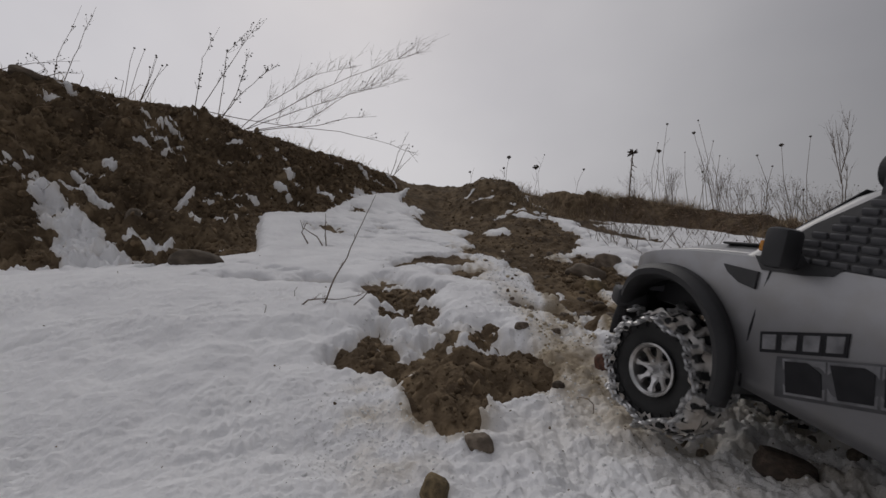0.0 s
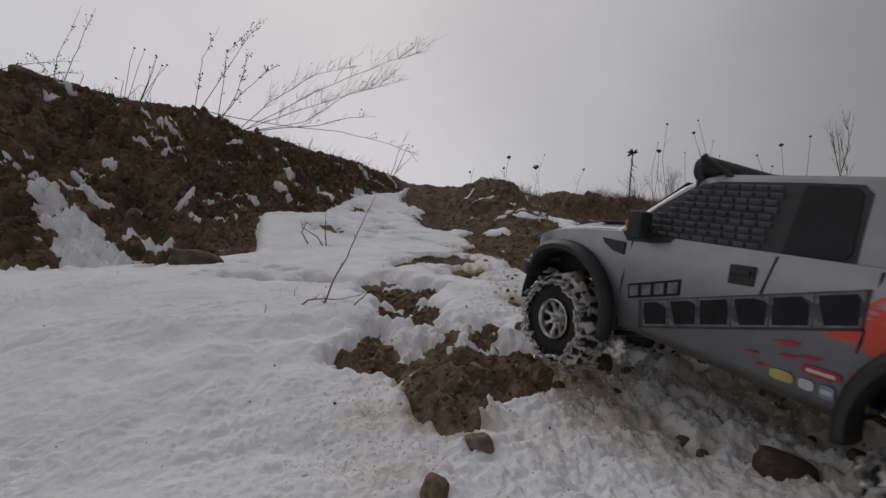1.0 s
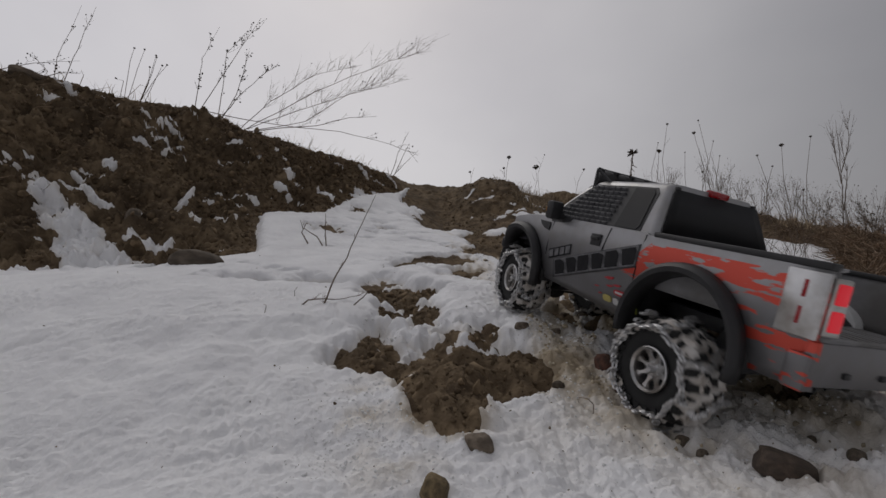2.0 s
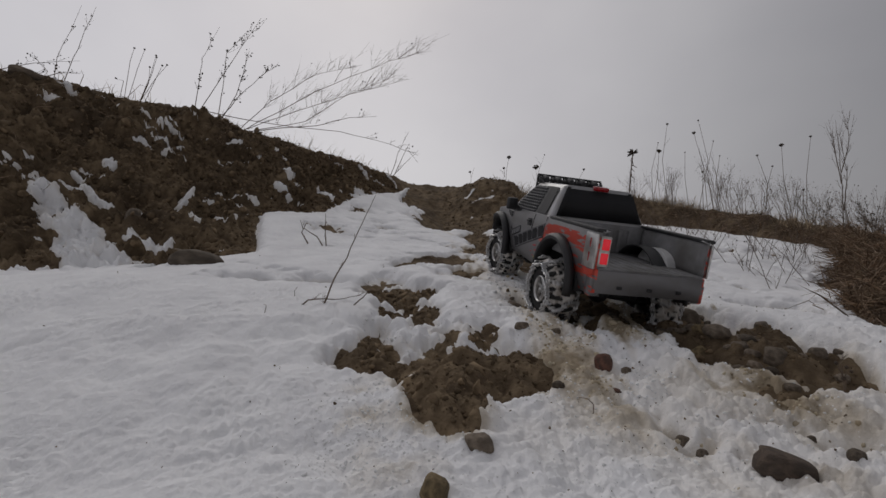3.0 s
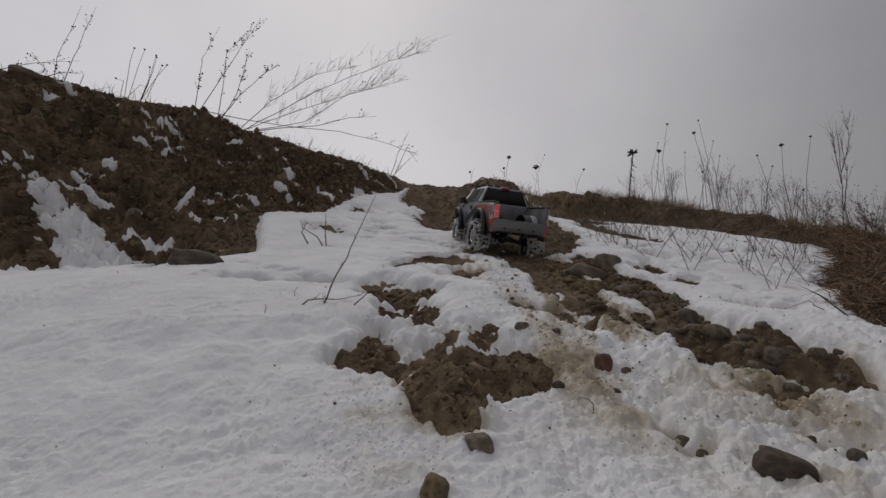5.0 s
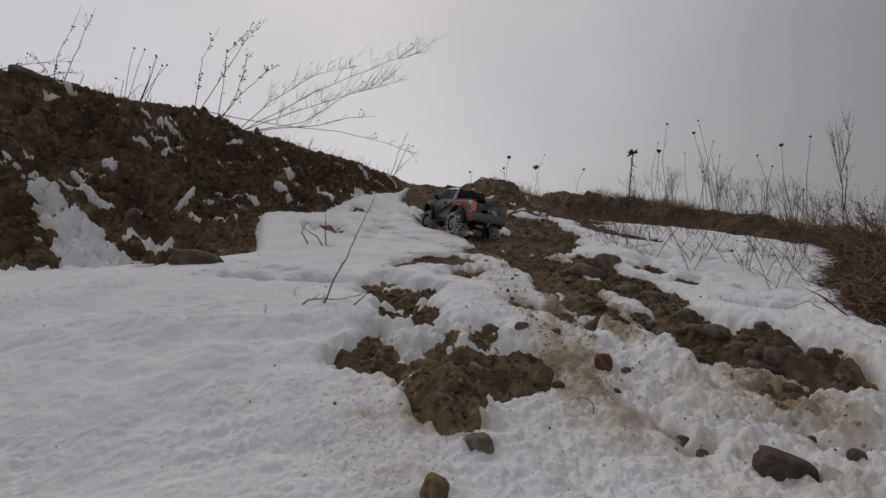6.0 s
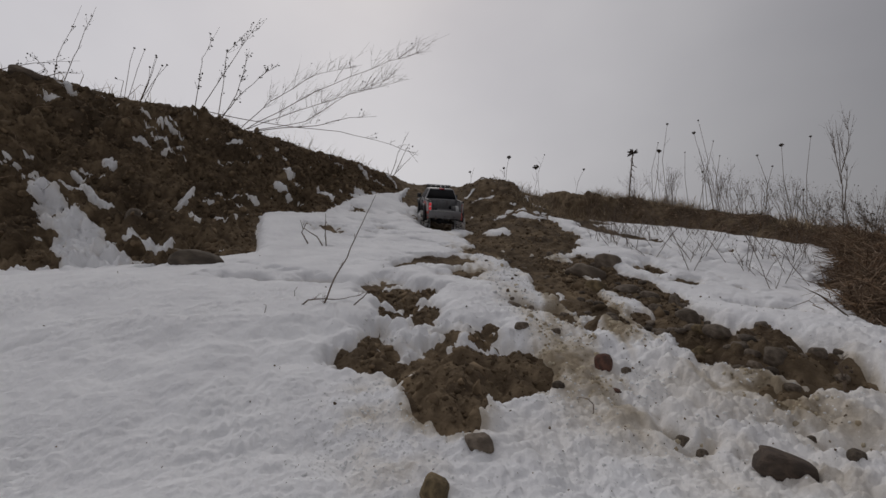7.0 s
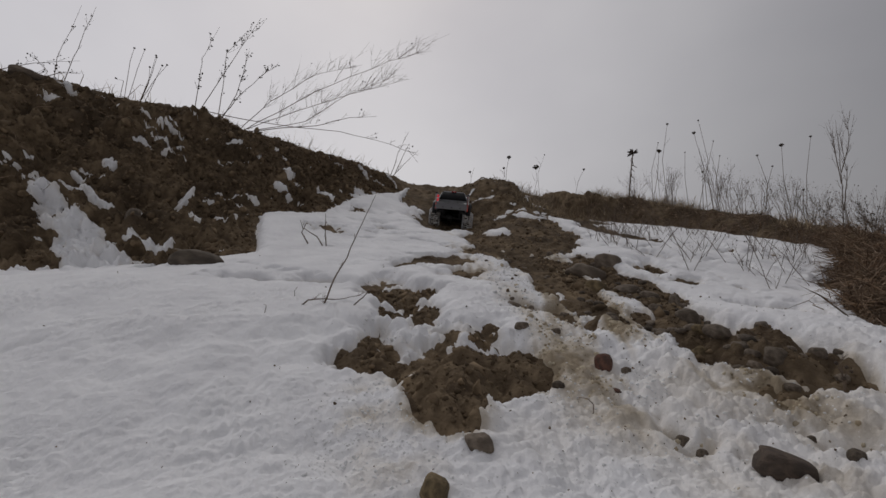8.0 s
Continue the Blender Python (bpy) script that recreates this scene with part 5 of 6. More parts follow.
def make_wheel(truck, rng):
    """A wheel about its own y axis; +y is the outer face."""
    w = new("wheel")
    w.parent = truck
    hw = 0.021
    bm = bmesh.new()
    add_lathe(bm, [(0.0255, -hw + 0.003), (0.038, -hw - 0.001), (0.050, -hw), (0.0545, -hw + 0.004), (0.0555, 0), (0.0545, hw - 0.004), (0.050, hw), (0.038, hw + 0.001), (0.0255, hw - 0.003)], 48, close=True)
    tyre = part("tyre", bm, RUBBER, w)
    bm = bmesh.new()
    for k in range(22):
        a = 2 * math.pi * k / 22
        for sgn, off in ((1, 0), (-1, 0.14)):
            add = Matrix.Rotation(-(a + off), 4, "Y") @ pose(0.0568, sgn * 0.012, 0, 0, 0, sgn * 22)
            b2 = bmesh.new()
            bmesh.ops.create_cube(b2, size=1, matrix=Matrix.Diagonal((0.0068, 0.021, 0.0085, 1)))
            merge(bm, b2, add)
            b2 = bmesh.new()
            bmesh.ops.create_cube(b2, size=1, matrix=Matrix.Diagonal((0.012, 0.003, 0.007, 1)))
            merge(bm, b2, Matrix.Rotation(-(a + off), 4, "Y") @ pose(0.050, sgn * (hw + 0.0005), 0))
    part("tread", bm, RUBBER, tyre, smooth=False)
    bm = bmesh.new()
    add_lathe(bm, [(0.0335, hw - 0.001), (0.0345, hw + 0.002), (0.0325, hw + 0.003), (0.0295, hw + 0.0005), (0.0285, hw - 0.008), (0.0285, -hw + 0.004), (0.033, -hw + 0.002)], 40)
    add_lathe(bm, [(0.0, hw - 0.006), (0.0125, hw - 0.0055), (0.0135, hw - 0.0075), (0.0135, -0.01)], 24)
    for k in range(8):
        m = Matrix.Rotation(2 * math.pi * k / 8, 4, "Y")
        b2 = bmesh.new()
        n = 5
        rows = []
        for i in range(n + 1):
            r = 0.0115 + 0.0185 * i / n
            wd = 0.0032 + 0.0042 * abs(2 * i / n - 1) ** 1.5
            rows.append([(r, hw - 0.0075 + 0.002 * (i / n), -wd), (r, hw - 0.0055 + 0.0025 * (i / n), -wd * 0.6), (r, hw - 0.0055 + 0.0025 * (i / n), wd * 0.6), (r, hw - 0.0075 + 0.002 * (i / n), wd)])
        grid_faces(b2, rows, flip=True)
        merge(bm, b2, m)
    for v in bm.verts:
        v.co.x, v.co.z = 0.80 * v.co.x, 0.80 * v.co.z
    rim = part("rim", bm, CHROME, w, "satin chrome rim with eight slots")
    bm = bmesh.new()
    add_lathe(bm, [(0.0, hw - 0.013), (0.0235, hw - 0.013), (0.0235, -0.015)], 24)
    part("rim_back", bm, PLASTIC, rim)
    bm = bmesh.new()
    add_lathe(bm, [(0.0, hw + 0.002), (0.003, hw + 0.002), (0.0045, hw), (0.0045, hw - 0.006)], 10)
    for k in range(6):
        a = 2 * math.pi * k / 6
        add_lathe(bm, [(0.0, hw - 0.0035), (0.0014, hw - 0.0035), (0.0014, hw - 0.007)], 6, Matrix.Translation((0.0088 * math.cos(a), 0, 0.0088 * math.sin(a))))
    part("hub_bolt", bm, STEEL, rim)
    # snow chain: side rings of links, and cross chains over the tread
    bm = bmesh.new()

    def link(m):
        vs = []
        for i in range(8):
            a = 2 * math.pi * i / 8
            ring = []
            for j in range(4):
                b = 2 * math.pi * j / 4
                r = 0.0015 * math.cos(b)
                ring.append(bm.verts.new(m @ Vector(((0.0044 + r) * math.cos(a), (0.0026 + r) * math.sin(a), 0.0015 * math.sin(b)))))
            vs.append(ring)
        for i in range(8):
            for j in range(4):
                bm.faces.new((vs[i][j], vs[(i + 1) % 8][j], vs[(i + 1) % 8][(j + 1) % 4], vs[i][(j + 1) % 4]))
    n = 58
    for sgn in (-1, 1):
        for k in range(n):
            a = 2 * math.pi * k / n
            r = 0.0515 + 0.003 * math.cos(8 * a + sgn)
            m = Matrix.Rotation(-a, 4, "Y") @ pose(r, sgn * (hw + 0.0062), 0, 90 * (k % 2), 0, 0) @ pose(0, 0, 0, 0, 90, 0)
            link(m)
    for c in range(8):
        a0 = 2 * math.pi * c / 8
        for k in range(11):
            s = -1 + 2 * k / 10
            a = a0 + 0.16 * math.sin(s * 3)
            r = 0.0685 - 0.010 * max(0, abs(s) - 0.75) * 4
            m = Matrix.Rotation(-a, 4, "Y") @ pose(r, s * (hw + 0.003), 0, 0, 90 * (k % 2), 0) @ pose(0, 0, 0, 0, 0, 90)
            link(m)
    part("snow_chain", bm, STEEL, w, "steel ladder snow chain")
    # snow packed on the tread: a lumpy sleeve that shows between and over the lugs
    bm = bmesh.new()
    sd = rng.uniform(0, 60)
    rows = []
    for k in range(97):
        a = 2 * math.pi * k / 96
        ring = []
        for j in range(15):
            q = -1 + 2 * j / 14
            r = 0.0598 - 0.012 * max(0, abs(q) - 0.62) / 0.38
            n1 = noise.noise(Vector((3.2 * math.cos(a) + sd, 3.2 * math.sin(a), 1.6 * q)))
            n2 = noise.noise(Vector((11 * math.cos(a) + sd, 11 * math.sin(a), 5 * q)))
            n3 = noise.noise(Vector((26 * math.cos(a) + sd, 26 * math.sin(a), 12 * q)))
            r += 0.0080 * n1 + 0.0050 * n2 + 0.0034 * n3 + 0.0010
            ring.append((r * math.cos(a), q * (hw + 0.0035 + 0.003 * n2), r * math.sin(a)))
        rows.append(ring)
    grid_faces(bm, rows)
    bmesh.ops.remove_doubles(bm, verts=bm.verts, dist=1e-5)
    part("packed_snow", bm, PACKED, w, "grey snow packed in the tread")
    for o in (w, *w.children_recursive):
        if o.type == "MESH":
            o.data.transform(Matrix.Diagonal((K_WHEEL, 1, K_WHEEL, 1)))
    return w


def build_truck():
    truck = new("pickup_truck")
    tagged(truck, "silver-grey radio-controlled pickup with red splashes, snow chains and no tailgate", "toy truck")
    truck.rotation_mode = "QUATERNION"
    for sg in (1, -1):
        truck_side(truck, sg)
    truck_body(truck)
    rng = random.Random(4)
    wheels = []
    for xa in (AX, -AX):
        for sg in (1, -1):
            w = make_wheel(truck, rng)
            wheels.append((w, xa, sg))
    return truck, wheels


TRUCK, WHEELS = build_truck()

# ---- stones, weeds and litter ----
def stone_mesh(seed, sub=3, block=False):
    """A water-worn stone of unit size, flattened, with dull facets."""
    rng = random.Random(seed)
    bm = bmesh.new()
    bmesh.ops.create_icosphere(bm, subdivisions=sub, radius=0.5)
    cuts = [(Vector((rng.gauss(0, 1), rng.gauss(0, 1), rng.gauss(0, 0.8))).normalized(), rng.uniform(0.32, 0.44)) for _ in range(7)]
    off = Vector((rng.uniform(0, 99), 0, 0))
    for v in bm.verts:
        for n, d in () if block else cuts:
            e = v.co.dot(n) - d
            if e > 0:
                v.co -= n * e * 0.75
        v.co = Vector([math.copysign(0.5 * abs(2 * q) ** (0.42 if block else 0.8), q) for q in v.co])
        v.co *= 1 + 0.16 * noise.noise(v.co * 2.2 + off) + 0.06 * noise.noise(v.co * 6 + off) + 0.025 * noise.noise(v.co * 15 + off)
    me = bpy.data.meshes.new("stone")
    bm.to_mesh(me)
    bm.free()
    me.polygons.foreach_set("use_smooth", [True] * len(me.polygons))
    return me


def build_stones():
    rng = random.Random(21)
    names = {0: (STONE, "grey rounded fieldstone half sunk in the slope"), 1: (STONE_TAN, "tan rounded fieldstone half sunk in the slope"), 2: (STONE_RED, "reddish-brown stone lying in the wheel track")}
    for k, (x, y, w, h, kind) in enumerate(STONES):
        me = stone_mesh(k, block=k == 1)
        me.materials.append(names[kind][0])
        ob = new("stone", me)
        ob.scale = (w * 1.05, w * rng.uniform(0.6, 0.8), h * 1.15)
        ob.rotation_euler = (rng.uniform(-0.15, 0.15), rng.uniform(-0.12, 0.3), rng.uniform(-0.4, 0.4))
        ob.location = (x, y + w * 0.12, lie(x, y) + h * 0.10)
        tagged(ob, names[kind][1], "stone", "stones of the gully")
        if k == 1:
            # the large block by the lower end of the track
            me.materials[0] = STONE_DARK
            ob.scale, ob.rotation_euler = (0.037, 0.026, 0.023), (0.05, 0.33, -0.2)
            ob.location = (x - 0.005, y - 0.010, lie(x - 0.005, y - 0.010) + 0.003)
            tagged(ob, "dark brown blocky stone bedded in slushy snow")
    # smaller cobbles along the stony rib beside the track
    shapes = [stone_mesh(100 + i, 2) for i in range(6)]
    for me in shapes:
        me.materials.append(STONE)
    for k in range(150):
        cx, cy, rx, ry = rng.choice(BARE_FAR[2:8] + BARE_FAR[2:8] + BARE_NEAR[13:20])
        a, q = rng.uniform(0, 6.28), math.sqrt(rng.random())
        x, y = cx + rx * q * math.cos(a), cy + ry * q * math.sin(a)
        size = rng.uniform(0.006, 0.024)
        ob = new("cobble", rng.choice(shapes))
        ob.scale = (size, size * rng.uniform(0.7, 1.1), size * rng.uniform(0.5, 0.8))
        ob.rotation_euler = (rng.uniform(-0.3, 0.3), rng.uniform(-0.3, 0.3), rng.uniform(0, 6))
        ob.location = (x, y, lie(x, y) + size * 0.12)
        tagged(ob, "small grey cobble bedded in brown soil", "stone", "stones of the gully")


def scatter(name, material, pts, sizes, seed, label, category, rough=0.35, flat=0.8, sub=2):
    """Many small lumps as one object."""
    rng = np.random.RandomState(seed)
    b = bmesh.new()
    bmesh.ops.create_icosphere(b, subdivisions=sub, radius=1.0)
    base = np.array([v.co[:] for v in b.verts])
    tri = np.array([[v.index for v in f.verts] for f in b.faces])
    b.free()
    n, m = len(pts), len(base)
    d = np.empty((n, m, 3))
    for i in range(n):
        q = base * (1 + rough * rng.uniform(-1, 1, (m, 1)))
        ax = rng.normal(size=(3, 3))
        rot = np.linalg.qr(ax)[0]
        q = (q * [1, rng.uniform(0.6, 1), rng.uniform(0.5, flat)]) @ rot.T
        d[i] = q * sizes[i] + pts[i]
    me = bpy.data.meshes.new(name)
    f = (tri[None] + (np.arange(n) * m)[:, None, None]).reshape(-1, 3)
    me.from_pydata(d.reshape(-1, 3), [], f)
    me.polygons.foreach_set("use_smooth", np.ones(len(f), bool))
    me.materials.append(material)
    ob = new(name, me)
    return tagged(ob, label, category, kind="stuff")


CLOD = mat("clod", (0.205, 0.150, 0.093), (0.085, 0.060, 0.038), rough=0.95, scale=50, bump=0.7, bump_scale=200, islands=0.35, spec=0.15)
CRUMB = mat("snow_crumb", (0.84, 0.84, 0.85), (0.74, 0.735, 0.72), rough=0.75, scale=60, bump=0.4, bump_scale=300, islands=0.12, spec=0.25)
MUSH = mat("silty_crumb", (0.56, 0.49, 0.37), (0.32, 0.26, 0.175), rough=0.85, scale=60, bump=0.4, bump_scale=300, islands=0.25, spec=0.2)


def build_litter():
    rng = np.random.RandomState(5)
    # clods: where soil is bare
    x = np.concatenate([rng.uniform(-1.7, -0.3, 9000), rng.uniform(-0.2, 0.14, 9000), rng.uniform(0.0, 0.8, 5200), rng.uniform(0.28, 0.60, 6000)])
    y = np.concatenate([rng.uniform(1.15, 3.2, 9000), rng.uniform(0.33, 1.0, 9000), rng.uniform(0.5, 3.5, 5200), rng.uniform(0.45, 1.5, 6000)])
    zs, zn, cover, _ = surface(x, y)
    ok = cover < np.where(y < 1.0, -0.004, -0.012)
    x, y, zs = x[ok], y[ok], zs[ok]
    size = 0.0018 * np.exp(rng.normal(0, 0.75, len(x))) * np.clip(y / 0.9, 0.6, 2.0)
    size = np.minimum(size, 0.015)
    scatter("soil_clods", CLOD, np.stack([x, y, zs - size * 0.1], -1) + bank_shift(x, y)[0], size, 1, "loose crumbs and clods of brown soil", "soil", 0.45, 0.7, 1)
    # finer crumbs all over the face of the left bank
    y = rng.uniform(1.2, 3.3, 9000)
    (xb, _), (xc, _) = glide(BASE_L, y), glide(CREST_L, y)
    x = xb + (xc - xb) * rng.uniform(-0.05, 0.90, 9000)
    zs, zn, cover, _ = surface(x, y)
    ok = cover < -0.004
    x, y, zs = x[ok], y[ok], zs[ok]
    size = np.minimum(0.0040 * np.exp(rng.normal(0, 0.7, len(x))) * np.clip(y / 1.6, 0.8, 1.5), 0.022)
    scatter("bank_crumbs", CLOD, np.stack([x, y, zs], -1) + bank_shift(x, y)[0], size, 4, "crumbling lumps of brown earth on the bank", "soil", 0.3, 0.8, 1)
    # crumbs of coarse snow before the camera and in the track
    x = np.concatenate([rng.uniform(-0.12, 0.42, 4200), rng.uniform(0.1, 0.42, 5000)])
    y = np.concatenate([0.24 + 0.5 * rng.beta(1, 1.4, 4200), rng.uniform(0.45, 1.5, 5000)])
    zs, zn, cover, silt = surface(x, y)
    ok = (cover > 0.0) & (fbm(x, y, 0.07, 3, 4) > -0.25)
    x, y, zn, silt = x[ok], y[ok], zn[ok], silt[ok]
    size = 0.0013 * np.exp(rng.normal(0, 0.4, len(x))) * np.clip(y / 0.5, 0.7, 1.8)
    dirty = silt + rng.uniform(-0.25, 0.25, len(x)) > 0.52
    size = size * np.where(dirty, 1.5, 1.0)
    for name, sel, mm, lab in (("snow_crumbs", ~dirty, CRUMB, "loose crumbs of coarse white snow"), ("slush_crumbs", dirty, MUSH, "tan silty slush crumbs in the wheel track")):
        scatter(name, mm, np.stack([x, y, zn - size * 0.25], -1)[sel], size[sel], 2, lab, "snow", 0.3, 0.9, 1)
    # grey dirty grains at the foot of the thawed ground
    x, y = rng.normal(-0.05, 0.032, 900), rng.normal(0.44, 0.05, 900)
    zs, zn, cover, _ = surface(x, y)
    ok = cover > 0.0
    x, y, zn = x[ok], y[ok], zn[ok]
    size = 0.0010 * np.exp(rng.normal(0, 0.4, len(x)))
    scatter("slush_grains", CRUMB, np.stack([x, y, zn - size * 0.3], -1), size, 6, "coarse dirty grains of thawing snow", "snow", 0.3, 0.9, 1)
    # specks of soil and plant litter on the snow
    x = np.concatenate([rng.uniform(-0.25, 0.15, 90), rng.uniform(-0.7, 0.2, 26), rng.uniform(0.15, 0.6, 260), rng.normal(0.26, 0.07, 700)])
    y = np.concatenate([rng.uniform(0.26, 0.6, 90), rng.uniform(0.3, 1.4, 26), rng.uniform(0.33, 1.3, 260), rng.uniform(0.36, 1.6, 700)])
    zs, zn, cover, _ = surface(x, y)
    ok = cover > 0.002
    x, y, zn = x[ok], y[ok], zn[ok]
    size = 0.0006 * np.exp(rng.normal(0, 0.5, len(x))) * np.clip(y / 0.5, 0.8, 2)
    scatter("soil_specks", CLOD, np.stack([x, y, zn + size * 0.3], -1), size, 3, "dark specks of soil strewn on the snow", "soil")


def weed(name, label, base, stems, radius, twigs=0, twig_len=0.1, heads=0.0, seed=0, lean=0.4, up=0.7, spread=0.03, category="weed"):
    """A dry weed: stems as offsets (sideways, up) from its foot; forking twigs and small heads grow from the upper stems."""
    rng = random.Random(seed)
    x0, y0 = base
    z0 = lie(x0, y0)
    thing = new(name)
    thing.location = (x0, y0, z0)
    tagged(thing, label, category)
    for si, st in enumerate(stems):
        dy = rng.uniform(-spread, spread)
        pts = [Vector((a, dy * i / len(st), b)) for i, (a, b) in enumerate(st)]
        if si == 0 or pts[0].length < 0.15:
            pts[0] = pts[0] + Vector((0, 0, -0.02)) if pts[0].z > -0.02 else pts[0]
        # refine with slight wander
        fine = []
        for a, b in zip(pts[:-1], pts[1:]):
            for k in range(4):
                q = a.lerp(b, k / 4)
                w = 0.012 * (b - a).length
                fine.append(q + Vector((rng.uniform(-w, w), rng.uniform(-w, w), rng.uniform(-w, w))))
        fine.append(pts[-1])
        n = len(fine)
        bm = bmesh.new()
        add_tube(bm, fine, [radius * (1 - 0.75 * i / (n - 1)) for i in range(n)], 5)
        stem = part("stem", bm, STALK, thing)
        if twigs:
            bm = bmesh.new()
            hb = bmesh.new()
            for k in range(twigs):
                i = rng.randrange(int(n * 0.25), n - 1)
                d = (fine[i + 1] - fine[i]).normalized()
                side = Vector((rng.uniform(-1, 1), rng.uniform(-1, 1), up * rng.uniform(0.2, 1))).normalized()
                ln = twig_len * rng.uniform(0.3, 1.25)
                a = fine[i]
                p1 = a + (d * (1 - lean) + side * lean) * ln * 0.5
                p2 = p1 + (d * (1 - lean) + side * lean * 0.6 + Vector((0, 0, 0.15))) * ln * 0.5
                add_tube(bm, [a, p1, p2], [radius * 0.30, radius * 0.24, radius * 0.10], 4)
                for _ in range(3):
                    s2 = (side * 0.5 + Vector((rng.uniform(-1, 1), rng.uniform(-1, 1), rng.uniform(-0.4, 1.0)))).normalized()
                    r0 = a.lerp(p1, rng.uniform(0.3, 1.0)) if rng.random() < 0.5 else p1.lerp(p2, rng.uniform(0, 0.7))
                    p3 = r0 + (d * 0.5 + s2 * 0.7) * ln * rng.uniform(0.2, 0.6)
                    add_tube(bm, [r0, p3], [radius * 0.2, radius * 0.08], 4)
                    if rng.random() < heads:
                        b2 = bmesh.new()
                        bmesh.ops.create_icosphere(b2, subdivisions=1, radius=radius * rng.uniform(1.0, 2.0))
                        merge(hb, b2, Matrix.Translation(p3))
            tagged(part("twig_spray", bm, STALK, stem), kind="stuff")
            if len(hb.verts):
                tagged(part("seed_tuft", hb, SEED, stem), kind="stuff")
            else:
                hb.free()
    return thing


def seed_head(bm, at, r, rng, shape):
    """A dry umbel or rosette: short bent rays with a dark tuft."""
    if shape == "rosette":
        for k in range(26):
            a, e = rng.uniform(0, 6.28), rng.uniform(-0.3, 1.2)
            d = Vector((math.cos(a) * math.cos(e), math.sin(a) * math.cos(e), math.sin(e)))
            add_tube(bm, [at, at + d * r * 0.6, at + d * r * rng.uniform(0.8, 1.1)], [r * 0.09, r * 0.12, r * 0.03], 4)
        return
    for k in range(18):
        a, e = rng.uniform(0, 6.28), rng.uniform(0.1, 1.3)
        d = Vector((math.cos(a) * math.cos(e), math.sin(a) * math.cos(e), math.sin(e)))
        tip = at + d * r * 0.9
        add_tube(bm, [at - Vector((0, 0, r * 0.5)), at + d * r * 0.45 - Vector((0, 0, r * 0.2)), tip], [r * 0.07, r * 0.09, r * 0.05], 4)
        b2 = bmesh.new()
        bmesh.ops.create_icosphere(b2, subdivisions=1, radius=r * 0.24)
        merge(bm, b2, Matrix.Translation(tip * 0.75 + at * 0.25))


def build_weeds():
    P = PLANTS
    weed("shrub", "bare leaning shrub with long fine branches on the bank crest", *P["bush"], 0.0024, 40, 0.19, 0.03, 1, 0.6, 1.0, 0.08, "shrub")
    weed("fallen_branch", "thin bare branch arching low over the bank", *P["low"], 0.0026, 12, 0.10, 0.2, 2, 0.6, 0.5, 0.05, "branch")
    weed("weed", "dry upright weed with thin stems and tiny seed heads", *P["up"], 0.0026, 12, 0.07, 0.7, 3, 0.5, 0.6, 0.05)
    weed("weed", "sparse bare twigs rising from the bank edge", *P["low2"], 0.0028, 3, 0.08, 0.0, 4)
    weed("weed", "tall dry weed with a narrow seed plume", *P["tall"], 0.0022, 7, 0.05, 0.5, 5)
    weed("twig", "thin dark bare twig stuck upright in the snow", *P["twig"], 0.0016, 2, 0.03, 0.0, 6, category="twig")
    weed("twig", "short forked dead twig poking out of the snow", *P["snag"], 0.0026, 3, 0.03, 0.0, 7, category="twig")
    weed("twig", "tiny bent dry stalk in the snow", *P["sprig"], 0.0008, category="twig")
    weed("twig", "tiny straight dry stalk in the snow", *P["sprig2"], 0.0008, category="twig")
    weed("twig", "small hooked dead stem lying in the snow", *P["hook"], 0.0007, category="twig")
    weed("twig", "curled dead vine at the end of the stones", *P["vine"], 0.0013, 6, 0.012, 0.1, 8, category="twig")
    weed("sapling", "slender bare sapling with upright twigs", *P["sapling"], 0.0023, 14, 0.09, 0.0, 9, 0.35, 0.9, 0.03, "sapling")
    rng = random.Random(3)
    # weeds with round heads
    base, stems = P["daisy"]
    z0 = lie(*base)
    for st in stems:
        thing = new("weed")
        x, y = base[0] + st[0][0], base[1] + rng.uniform(-0.03, 0.03)
        thing.location = (x, y, lie(x, y))
        tagged(thing, "thin dry stalk with a small round seed head", "weed", "round-headed weeds on the bank")
        top = Vector((st[-1][0] - st[0][0], 0, z0 + st[-1][1] - thing.location.z))
        mid = Vector((st[1][0] - st[0][0], 0, z0 + st[1][1] - thing.location.z))
        bm = bmesh.new()
        add_tube(bm, [(0, 0, -0.02), mid, top], [0.0016, 0.0013, 0.0009], 5)
        part("stem", bm, STALK, thing)
        bm = bmesh.new()
        seed_head(bm, top, 0.0075, rng, "umbel")
        part("seed_head", bm, SEED, thing)
    for x, y, dx, dz, r in SEED_WEEDS:
        thing = new("weed")
        thing.location = (x, y, lie(x, y))
        tagged(thing, "tall dry stalk with a dark umbel seed head", "weed", "umbel weeds on the skyline")
        top = Vector((dx, rng.uniform(-0.02, 0.02), max(dz, 0.1)))
        bm = bmesh.new()
        mid = top * 0.55 + Vector((rng.uniform(-0.12, 0.12) * top.z, 0, 0))
        add_tube(bm, [(0, 0, -0.04), mid, top], [0.0017, 0.0014, 0.0010], 5)
        for k in range(rng.randrange(0, 3)):
            q = mid.lerp(top, rng.uniform(-0.6, 0.6))
            add_tube(bm, [q, q + Vector((rng.uniform(-0.05, 0.05), 0.01, rng.uniform(0.03, 0.09)))], [0.0011, 0.0006], 4)
        part("stem", bm, STALK, thing)
        bm = bmesh.new()
        seed_head(bm, top, r * 0.62, rng, "umbel")
        part("seed_head", bm, SEED, thing)
    base, stems = P["rosette"]
    thing = new("weed")
    thing.location = (*base, lie(*base))
    tagged(thing, "dry stalk with a large ragged star-shaped head", "weed")
